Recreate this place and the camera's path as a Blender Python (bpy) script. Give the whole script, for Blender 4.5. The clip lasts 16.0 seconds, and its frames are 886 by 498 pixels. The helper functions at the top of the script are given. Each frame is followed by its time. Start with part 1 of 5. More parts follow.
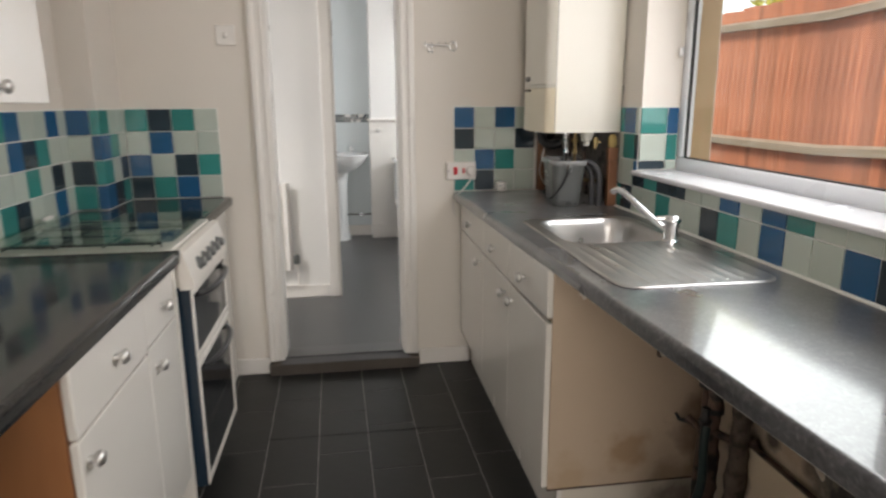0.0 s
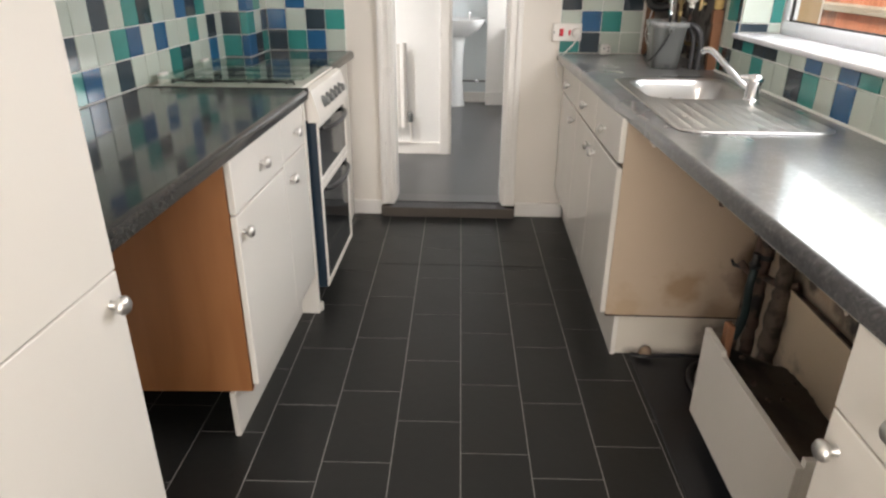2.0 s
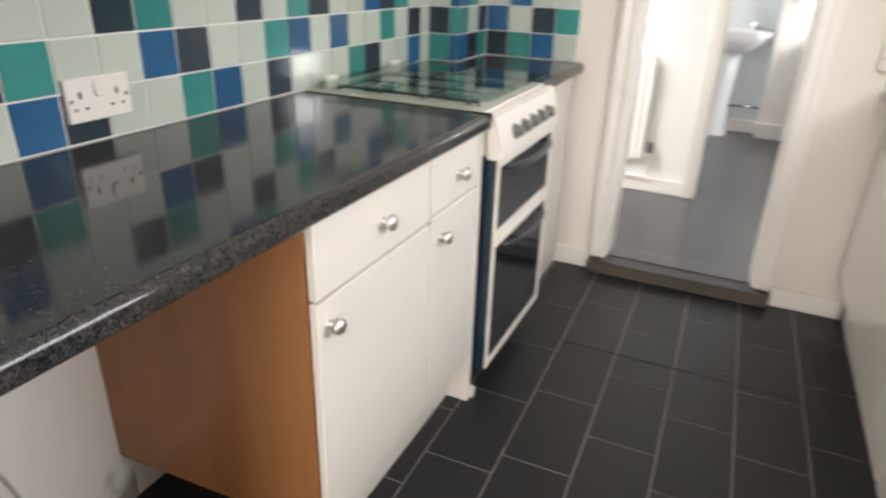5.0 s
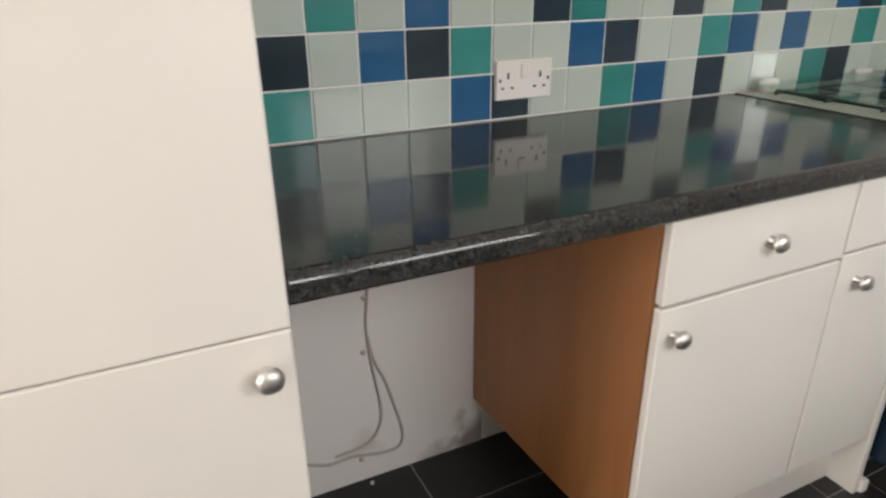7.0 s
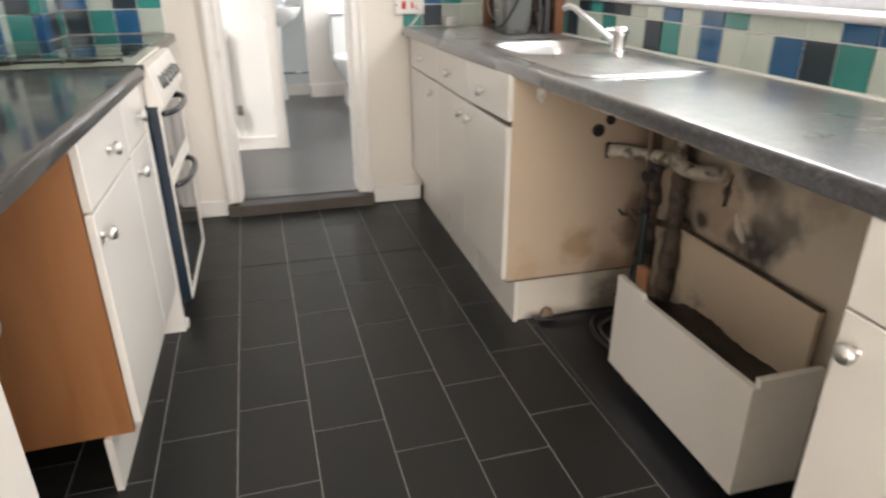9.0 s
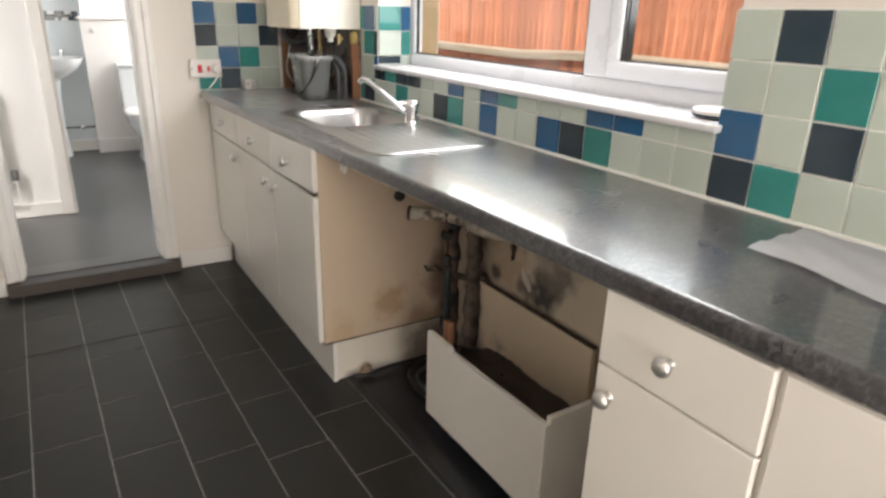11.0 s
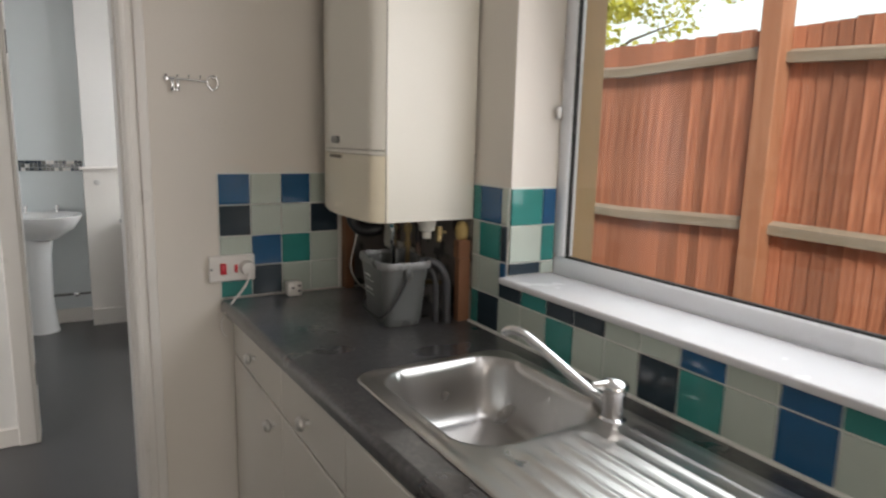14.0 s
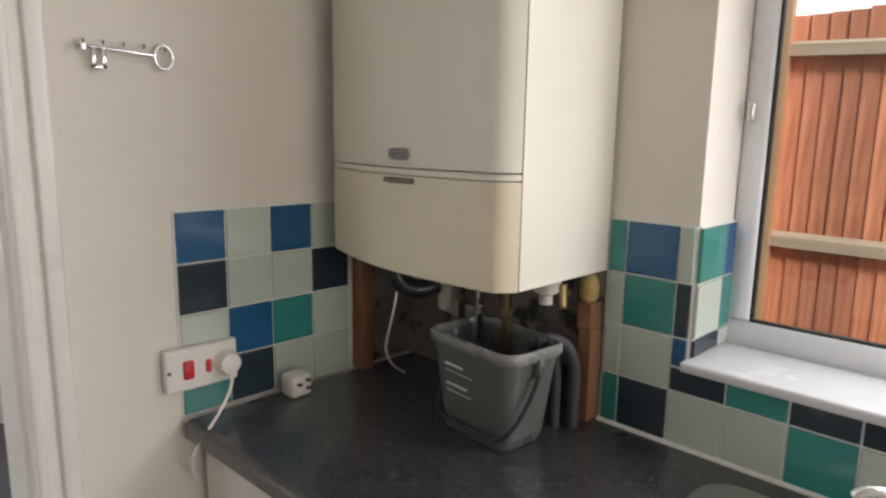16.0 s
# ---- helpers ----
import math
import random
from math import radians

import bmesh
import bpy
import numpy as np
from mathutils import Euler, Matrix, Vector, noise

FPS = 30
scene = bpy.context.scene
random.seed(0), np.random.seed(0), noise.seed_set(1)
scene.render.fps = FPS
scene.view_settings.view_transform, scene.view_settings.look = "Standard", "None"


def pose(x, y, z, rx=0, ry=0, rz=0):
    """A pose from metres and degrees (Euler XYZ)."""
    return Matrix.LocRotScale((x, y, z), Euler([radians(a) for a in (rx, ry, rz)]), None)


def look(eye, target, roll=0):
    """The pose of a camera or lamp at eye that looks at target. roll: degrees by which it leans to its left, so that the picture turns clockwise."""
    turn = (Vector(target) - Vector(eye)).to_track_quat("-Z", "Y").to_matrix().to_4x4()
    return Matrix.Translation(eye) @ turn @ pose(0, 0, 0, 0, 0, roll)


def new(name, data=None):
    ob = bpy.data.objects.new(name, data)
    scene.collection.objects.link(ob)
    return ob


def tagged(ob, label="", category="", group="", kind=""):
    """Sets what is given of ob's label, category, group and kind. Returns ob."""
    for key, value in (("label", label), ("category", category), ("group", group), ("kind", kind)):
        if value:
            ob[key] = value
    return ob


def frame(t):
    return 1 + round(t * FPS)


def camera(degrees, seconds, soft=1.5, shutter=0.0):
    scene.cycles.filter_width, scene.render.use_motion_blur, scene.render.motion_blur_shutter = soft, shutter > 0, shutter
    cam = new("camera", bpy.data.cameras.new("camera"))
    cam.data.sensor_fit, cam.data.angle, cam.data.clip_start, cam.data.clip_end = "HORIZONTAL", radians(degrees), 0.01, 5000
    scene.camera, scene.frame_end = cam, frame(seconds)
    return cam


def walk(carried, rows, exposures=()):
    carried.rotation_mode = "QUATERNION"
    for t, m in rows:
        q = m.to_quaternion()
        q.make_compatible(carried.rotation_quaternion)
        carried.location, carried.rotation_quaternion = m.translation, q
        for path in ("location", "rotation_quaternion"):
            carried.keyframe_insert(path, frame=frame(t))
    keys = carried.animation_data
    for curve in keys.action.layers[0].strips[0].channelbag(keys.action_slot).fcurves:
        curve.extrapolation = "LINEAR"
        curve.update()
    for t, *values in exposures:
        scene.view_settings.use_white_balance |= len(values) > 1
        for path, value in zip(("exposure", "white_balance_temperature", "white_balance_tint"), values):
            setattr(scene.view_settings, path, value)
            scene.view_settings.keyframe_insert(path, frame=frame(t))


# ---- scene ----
cam = camera(69.7, 16.0, soft=2.4, shutter=0.4)
PATH = [
    (0, (1.125, 0.885, 1.341), (1.41, 2.812, 0.889), -0.3),
    (0.5, (1.167, 0.654, 1.32), (1.251, 2.6, 0.867), 0.1),
    (1, (1.209, 0.563, 1.314), (1.233, 2.489, 0.772), -0.1),
    (1.5, (1.212, 0.545, 1.31), (1.168, 2.393, 0.546), 0.1),
    (2, (1.2, 0.553, 1.302), (1.12, 2.381, 0.495), 0.3),
    (2.5, (1.201, 0.558, 1.294), (1.091, 2.385, 0.49), 0.2),
    (3, (1.202, 0.561, 1.28), (1.083, 2.386, 0.47), 0.7),
    (3.2, (1.192, 0.572, 1.28), (1.068, 2.401, 0.481), 1.0),
    (5.3, (1.2, 1.384, 1.244), (0.113, 2.846, 0.417), 2.0),
    (5.5, (1.232, 1.416, 1.23), (-0.1, 2.66, 0.406), 2.0),
    (6, (1.304, 1.406, 1.204), (-0.336, 2.226, 0.406), 0.1),
    (6.5, (1.322, 1.397, 1.21), (-0.343, 2.173, 0.418), -0.4),
    (7, (1.264, 1.373, 1.211), (-0.397, 2.157, 0.42), -0.7),
    (7.5, (1.175, 1.228, 1.216), (-0.372, 2.213, 0.418), -2.6),
    (8, (1.126, 0.99, 1.16), (0.33, 2.642, 0.36), -2.5),
    (8.5, (1.096, 0.79, 1.155), (1.003, 2.618, 0.348), -1.2),
    (9, (0.975, 0.709, 1.166), (1.444, 2.479, 0.362), -0.2),
    (9.5, (0.935, 0.653, 1.171), (1.555, 2.373, 0.361), 0.6),
    (10, (0.933, 0.633, 1.174), (1.719, 2.291, 0.377), 0.8),
    (10.2, (0.93, 0.633, 1.196), (1.758, 2.265, 0.39), 1.0),
    (12.3, (1.177, 0.909, 1.345), (2.335, 2.479, 0.906), 1.7),
    (12.5, (1.208, 1.024, 1.351), (2.322, 2.624, 0.904), 1.6),
    (13, (1.232, 1.306, 1.385), (2.351, 2.903, 0.939), 1.7),
    (13.5, (1.254, 1.604, 1.437), (2.284, 3.285, 1.102), 1.7),
    (14, (1.226, 1.877, 1.444), (2.233, 3.57, 1.1), 1.4),
    (14.5, (1.201, 2.13, 1.455), (2.195, 3.831, 1.108), 1.1),
    (15, (1.182, 2.412, 1.457), (2.297, 4.035, 1.107), 1.3),
    (15.5, (1.156, 2.622, 1.449), (2.422, 4.131, 1.101), 1.2),
    (16, (1.149, 2.797, 1.46), (2.556, 4.177, 1.118), 1.0),
]
EXPOSURES = [(0.0, 0.60), (1.5, 1.06), (3.0, 1.31), (5.5, 1.48), (7.0, 1.07), (8.5, 1.41), (10.0, 1.52), (12.5, 0.38), (13.5, 0.13), (14.5, 0.20), (16.0, 0.60)]
walk(cam, [(t, look(eye, target, roll)) for t, eye, target, roll in PATH], EXPOSURES)

# ---- world and light ----
world = bpy.data.worlds.new("sky")
scene.world = world
world.use_nodes = True
wn = world.node_tree
sky = wn.nodes.new("ShaderNodeTexSky")
sky.sky_type, sky.sun_disc = "NISHITA", False
sky.sun_elevation, sky.sun_rotation, sky.dust_density = radians(48), radians(200), 4.0
wn.links.new(sky.outputs[0], wn.nodes["Background"].inputs[0])
wn.nodes["Background"].inputs[1].default_value = 0.12
sun = new("sun", bpy.data.lights.new("sun", "SUN"))
sun.data.energy, sun.data.angle, sun.data.color = 2.1, radians(15), (1.0, 0.96, 0.9)
sun.matrix_world = look((-4, -4, 8), (2, 2, 0))


def window_light(name, eye, target, w, h, power, color):
    """An area lamp that stands in an opening for the sky's light."""
    ob = new(name, bpy.data.lights.new(name, "AREA"))
    ob.data.shape, ob.data.size, ob.data.size_y = "RECTANGLE", w, h
    ob.data.energy, ob.data.color = power, color
    ob.matrix_world = look(eye, target)
    return ob


window_light("kitchen_window_light", (2.388, 2.56, 1.66), (0.9, 2.56, 1.33), 0.86, 0.86, 7.6, (0.975, 0.95, 0.96))
window_light("casement_light", (2.388, 1.815, 1.66), (0.9, 1.815, 1.33), 0.36, 0.76, 3.8, (0.975, 0.95, 0.96))
# Rear fill added for the room's ambient light; its opening is unseen.
window_light("rear_fill_light", (1.2, -1.08, 1.3), (1.2, 2.0, 1.0), 1.0, 1.9, 23, (1.0, 0.925, 0.85))
# Added fill lamp for the bathroom, set in an invented opening.
window_light("bathroom_fill_light", (2.55, 6.3, 1.6), (1.0, 6.3, 1.2), 0.8, 0.9, 13.5, (0.98, 0.99, 1.0))
# Added fill lamp that brightens the hall; no window is known here.
window_light("hall_fill_light", (-0.35, 4.6, 1.6), (1.0, 4.6, 1.0), 0.5, 0.9, 5.6, (0.98, 0.98, 1.0))

# ---- materials ----


def mat(name, color, rough=0.5, metal=0.0, vary=0.06, scale=6.0, bump=0.0, bscale=60.0, coat=0.0, dark=None, spots=0.0, each=0.0, rvary=0.08):
    """A painted, plastic, metal or stone surface with broad stains, fine grain and relief."""
    m = bpy.data.materials.new(name)
    m.use_nodes = True
    nt = m.node_tree
    N, L = nt.nodes, nt.links
    b = N["Principled BSDF"]
    tc = N.new("ShaderNodeTexCoord")
    n1 = N.new("ShaderNodeTexNoise")
    n1.inputs["Scale"].default_value, n1.inputs["Detail"].default_value = scale, 6
    L.new(tc.outputs["Object"], n1.inputs["Vector"])
    n2 = N.new("ShaderNodeTexNoise")
    n2.inputs["Scale"].default_value, n2.inputs["Detail"].default_value = bscale, 4
    L.new(tc.outputs["Object"], n2.inputs["Vector"])
    mix = N.new("ShaderNodeMixRGB")
    mix.inputs[1].default_value = (*[c * (1 - vary) for c in color], 1)
    mix.inputs[2].default_value = (*[min(1, c * (1 + vary)) for c in color], 1)
    L.new(n1.outputs["Fac"], mix.inputs[0])
    out = mix.outputs[0]
    if dark:
        ramp = N.new("ShaderNodeValToRGB")
        ramp.color_ramp.elements[0].position, ramp.color_ramp.elements[1].position = 0.5 - spots, 0.62
        L.new(n2.outputs["Fac"], ramp.inputs[0])
        mx = N.new("ShaderNodeMixRGB")
        mx.inputs[2].default_value = (*dark, 1)
        L.new(out, mx.inputs[1])
        L.new(ramp.outputs[0], mx.inputs[0])
        out = mx.outputs[0]
    if each:
        oi = N.new("ShaderNodeObjectInfo")
        mr = N.new("ShaderNodeMapRange")
        mr.inputs[3].default_value, mr.inputs[4].default_value = 1 - each, 1 + each
        L.new(oi.outputs["Random"], mr.inputs[0])
        hs = N.new("ShaderNodeHueSaturation")
        L.new(mr.outputs[0], hs.inputs["Value"])
        L.new(out, hs.inputs["Color"])
        out = hs.outputs[0]
    L.new(out, b.inputs["Base Color"])
    rr = N.new("ShaderNodeMapRange")
    rr.inputs[3].default_value, rr.inputs[4].default_value = max(0.02, rough - rvary), min(1, rough + rvary)
    L.new(n1.outputs["Fac"], rr.inputs[0])
    L.new(rr.outputs[0], b.inputs["Roughness"])
    b.inputs["Metallic"].default_value = metal
    b.inputs["Coat Weight"].default_value = coat
    b.inputs["Coat Roughness"].default_value = 0.08
    if bump:
        bp = N.new("ShaderNodeBump")
        bp.inputs["Strength"].default_value, bp.inputs["Distance"].default_value = bump, 0.002
        L.new(n2.outputs["Fac"], bp.inputs["Height"])
        L.new(bp.outputs[0], b.inputs["Normal"])
    return m


def wood(name, a, c, stretch=(14, 14, 1.2), rough=0.5, each=0.0, bump=0.2):
    """Wood whose grain runs along the axis with the small stretch."""
    m = bpy.data.materials.new(name)
    m.use_nodes = True
    nt = m.node_tree
    N, L = nt.nodes, nt.links
    b = N["Principled BSDF"]
    tc, mp, n = N.new("ShaderNodeTexCoord"), N.new("ShaderNodeMapping"), N.new("ShaderNodeTexNoise")
    mp.inputs["Scale"].default_value = stretch
    n.inputs["Scale"].default_value, n.inputs["Detail"].default_value, n.inputs["Distortion"].default_value = 3, 7, 0.6
    L.new(tc.outputs["Object"], mp.inputs[0])
    L.new(mp.outputs[0], n.inputs["Vector"])
    mix = N.new("ShaderNodeMixRGB")
    mix.inputs[1].default_value, mix.inputs[2].default_value = (*a, 1), (*c, 1)
    ramp = N.new("ShaderNodeValToRGB")
    ramp.color_ramp.elements[0].position, ramp.color_ramp.elements[1].position = 0.3, 0.7
    L.new(n.outputs["Fac"], ramp.inputs[0])
    L.new(ramp.outputs[0], mix.inputs[0])
    out = mix.outputs[0]
    if each:
        oi, mr, hs = N.new("ShaderNodeObjectInfo"), N.new("ShaderNodeMapRange"), N.new("ShaderNodeHueSaturation")
        mr.inputs[3].default_value, mr.inputs[4].default_value = 1 - each, 1 + each
        L.new(oi.outputs["Random"], mr.inputs[0])
        L.new(mr.outputs[0], hs.inputs["Value"])
        L.new(out, hs.inputs["Color"])
        out = hs.outputs[0]
    L.new(out, b.inputs["Base Color"])
    b.inputs["Roughness"].default_value = rough
    bp = N.new("ShaderNodeBump")
    bp.inputs["Strength"].default_value, bp.inputs["Distance"].default_value = bump, 0.002
    L.new(n.outputs["Fac"], bp.inputs["Height"])
    L.new(bp.outputs[0], b.inputs["Normal"])
    return m


def granite(name, low=0.06, high=0.17, dust=0.02, coat=0.0, grain=125, tones=((0.012, 0.013, 0.013), (0.032, 0.033, 0.033), (0.072, 0.070, 0.067))):
    """Charcoal laminate with paler mottling, semi-gloss with dry wiping marks; low and high bound its roughness."""
    m = mat(name, (0.035, 0.036, 0.036), 0.16, 0, 0.3, 9, 0.0, 60, rvary=0.06)
    N, L = m.node_tree.nodes, m.node_tree.links
    b = N["Principled BSDF"]
    tc = N.new("ShaderNodeTexCoord")
    v = N.new("ShaderNodeTexNoise")
    v.inputs["Scale"].default_value, v.inputs["Detail"].default_value, v.inputs["Distortion"].default_value = grain, 7, 1.4
    L.new(tc.outputs["Object"], v.inputs["Vector"])
    r = N.new("ShaderNodeValToRGB")
    e = r.color_ramp.elements
    e[0].position, e[0].color = 0.40, (*tones[0], 1)
    e[1].position, e[1].color = 0.72, (*tones[2], 1)
    mid = e.new(0.55)
    mid.color = (*tones[1], 1)
    fleck = e.new(0.80)
    fleck.color = (*[c * 2.4 for c in tones[2]], 1)
    L.new(v.outputs["Fac"], r.inputs[0])
    L.new(r.outputs[0], b.inputs["Base Color"])
    b.inputs["Sheen Weight"].default_value, b.inputs["Sheen Roughness"].default_value = dust, 0.35
    b.inputs["Coat Weight"].default_value, b.inputs["Coat Roughness"].default_value = coat, 0.08
    w = N.new("ShaderNodeTexNoise")
    w.inputs["Scale"].default_value, w.inputs["Detail"].default_value = 5, 8
    L.new(tc.outputs["Object"], w.inputs["Vector"])
    rr = N.new("ShaderNodeMapRange")
    rr.inputs[1].default_value, rr.inputs[2].default_value = 0.35, 0.7
    rr.inputs[3].default_value, rr.inputs[4].default_value = low, high
    L.new(w.outputs["Fac"], rr.inputs[0])
    L.new(rr.outputs[0], b.inputs["Roughness"])
    return m




def stained(name, base, spots, vary=0.08):
    """Pale board with dirty patches: each spot is its middle in the world, its radius, its colour and how dense it is."""
    m = mat(name, base, 0.65, vary=vary, scale=4, bump=0.15, bscale=40)
    N, L = m.node_tree.nodes, m.node_tree.links
    b = N["Principled BSDF"]
    out = b.inputs["Base Color"].links[0].from_socket
    tc, nz = N.new("ShaderNodeTexCoord"), N.new("ShaderNodeTexNoise")
    nz.inputs["Scale"].default_value, nz.inputs["Detail"].default_value = 13, 8
    L.new(tc.outputs["Object"], nz.inputs["Vector"])
    for at, radius, color, dense in spots:
        ds, mr, ad, cl, mx = N.new("ShaderNodeVectorMath"), N.new("ShaderNodeMapRange"), N.new("ShaderNodeMath"), N.new("ShaderNodeMapRange"), N.new("ShaderNodeMixRGB")
        ds.operation, ad.operation = "DISTANCE", "ADD"
        ds.inputs[1].default_value = at
        L.new(tc.outputs["Object"], ds.inputs[0])
        mr.inputs[2].default_value, mr.inputs[3].default_value, mr.inputs[4].default_value = radius, 0.55, -0.4
        L.new(ds.outputs["Value"], mr.inputs[0])
        L.new(mr.outputs[0], ad.inputs[0])
        L.new(nz.outputs["Fac"], ad.inputs[1])
        cl.inputs[1].default_value, cl.inputs[2].default_value, cl.inputs[4].default_value = 0.52, 0.85, dense
        L.new(ad.outputs[0], cl.inputs[0])
        mx.inputs[2].default_value = (*color, 1)
        L.new(cl.outputs[0], mx.inputs[0])
        L.new(out, mx.inputs[1])
        out = mx.outputs[0]
    L.new(out, b.inputs["Base Color"])
    return m


M_WALL = mat("cream_wall_paint", (0.765, 0.715, 0.65), 0.7, vary=0.03, scale=3, bump=0.25, bscale=120)
M_WHITEWALL = mat("white_wall_paint", (0.80, 0.79, 0.77), 0.65, vary=0.03, scale=3, bump=0.2, bscale=120)
M_BLUEWALL = mat("pale_blue_wall", (0.66, 0.71, 0.725), 0.5, vary=0.03, scale=3, bump=0.1, bscale=90)
M_CEIL = mat("ceiling_paint", (0.80, 0.79, 0.77), 0.8, vary=0.02, scale=2, bump=0.2, bscale=150)
M_TRIM = mat("gloss_trim_paint", (0.80, 0.77, 0.73), 0.3, vary=0.03, scale=8, bump=0.08, bscale=40)
M_DOOR = mat("white_laminate", (0.75, 0.72, 0.67), 0.16, vary=0.02, scale=4, bump=0.05, bscale=25)
M_CARC = mat("stained_carcass_board", (0.53, 0.415, 0.30), 0.55, vary=0.3, scale=3.2, bump=0.1, bscale=60)
M_ORANGE = wood("orange_beech_board", (0.30, 0.125, 0.045), (0.36, 0.16, 0.06), (6, 6, 0.7), 0.42, bump=0.05)
M_TOP = granite("charcoal_granite_laminate")
M_TOPR = granite("dusty_granite_laminate", 0.26, 0.38, 0.19, 0.7, 70, ((0.016, 0.016, 0.018), (0.036, 0.035, 0.038), (0.078, 0.075, 0.076)))
M_STEEL = mat("brushed_steel", (0.49, 0.48, 0.47), 0.30, 1.0, 0.05, 10, 0.06, 200)
M_CHROME = mat("polished_chrome", (0.85, 0.86, 0.88), 0.07, 1.0, 0.02, 10, rvary=0.02)
M_KNOB = mat("satin_nickel", (0.66, 0.65, 0.63), 0.42, 1.0, 0.05, 20)
M_UPVC = mat("white_upvc", (0.80, 0.81, 0.84), 0.3, vary=0.02, scale=6)
M_SILL = mat("white_sill_board", (0.70, 0.70, 0.72), 0.25, vary=0.04, scale=9)
M_GROUT = mat("pale_grout", (0.80, 0.80, 0.76), 0.8, vary=0.08, scale=12, bump=0.2)
M_TILE = {
    "L": mat("tile_pale_glass_green", (0.50, 0.56, 0.50), 0.10, vary=0.05, scale=10, each=0.05, rvary=0.03, bump=0.02, bscale=20),
    "G": mat("tile_sea_green", (0.042, 0.24, 0.22), 0.10, vary=0.15, scale=14, each=0.12, rvary=0.03, bump=0.02, bscale=20),
    "B": mat("tile_ocean_blue", (0.022, 0.105, 0.235), 0.10, vary=0.15, scale=14, each=0.12, rvary=0.03, bump=0.02, bscale=20),
    "D": mat("tile_slate_black", (0.028, 0.045, 0.060), 0.10, vary=0.2, scale=14, each=0.15, rvary=0.03, bump=0.02, bscale=20),
}
M_FTILE = mat("charcoal_floor_tile", (0.0162, 0.0166, 0.0158), 0.42, vary=0.18, scale=7, bump=0.35, bscale=28, each=0.12)
M_FTILE.node_tree.nodes["Principled BSDF"].inputs["Specular IOR Level"].default_value = 0.38
M_FGROUT = mat("floor_grout", (0.36, 0.35, 0.335), 0.9, vary=0.2, scale=10)
M_VINYL = mat("grey_hall_vinyl", (0.080, 0.080, 0.083), 0.3, vary=0.1, scale=5, bump=0.04, bscale=50, rvary=0.03)
M_BLACK = mat("black_floor_patch", (0.012, 0.013, 0.016), 0.35, vary=0.5, scale=5, bump=0.15, bscale=12)
M_STEP = mat("worn_step_board", (0.085, 0.07, 0.058), 0.6, vary=0.35, scale=9, bump=0.3, bscale=25)
# White wall with darker patches low down, strongest at the far end.
M_LOWWALL = stained("patchy_white_wall", (0.79, 0.76, 0.73), (((0.004, 2.08, 0.0), 0.22, (0.12, 0.10, 0.09), 0.8), ((0.004, 1.74, 0.11), 0.10, (0.50, 0.45, 0.40), 0.6), ((0.004, 1.95, 0.0), 0.10, (0.25, 0.20, 0.17), 0.6), ((0.004, 1.50, 0.02), 0.12, (0.35, 0.30, 0.26), 0.5)), 0.03)
M_BOILER = mat("boiler_enamel", (0.78, 0.745, 0.66), 0.3, vary=0.015, scale=4, rvary=0.01)
M_BOILERY = mat("yellowed_enamel", (0.79, 0.72, 0.57), 0.35, vary=0.04, scale=5)
M_YELLOW = mat("heat_yellowed_enamel", (0.80, 0.715, 0.545), 0.35, vary=0.08, scale=9)
M_GREY = mat("grey_plastic", (0.115, 0.12, 0.116), 0.3, vary=0.10, scale=8, bump=0.05, coat=0.3)
M_RIM = mat("paler_grey_plastic", (0.20, 0.20, 0.20), 0.28, vary=0.15, scale=30, coat=0.4)
M_DARK = mat("dark_plastic", (0.02, 0.02, 0.022), 0.35, vary=0.2, scale=10)
M_WPLAS = mat("white_plastic", (0.80, 0.77, 0.73), 0.3, vary=0.02, scale=9)
M_RED = mat("red_plastic", (0.65, 0.03, 0.05), 0.3, vary=0.05)
M_BROKEN = mat("dirty_broken_plaster", (0.28, 0.20, 0.14), 0.85, vary=0.5, scale=50, bump=0.6, bscale=60)
# Flex colour is lowered to carry the shadows along the cable.
M_FLEX = mat("darkened_flex", (0.46, 0.42, 0.38), 0.5, vary=0.2, scale=30)
M_PRINT = mat("white_print", (0.75, 0.75, 0.75), 0.5)
M_NAVY = mat("navy_enamel", (0.010, 0.024, 0.042), 0.25, vary=0.1)
M_COOK = mat("cooker_enamel", (0.80, 0.76, 0.70), 0.25, vary=0.03)
M_OVEN = mat("black_oven_glass", (0.012, 0.014, 0.016), 0.05, vary=0.1, rvary=0.02)
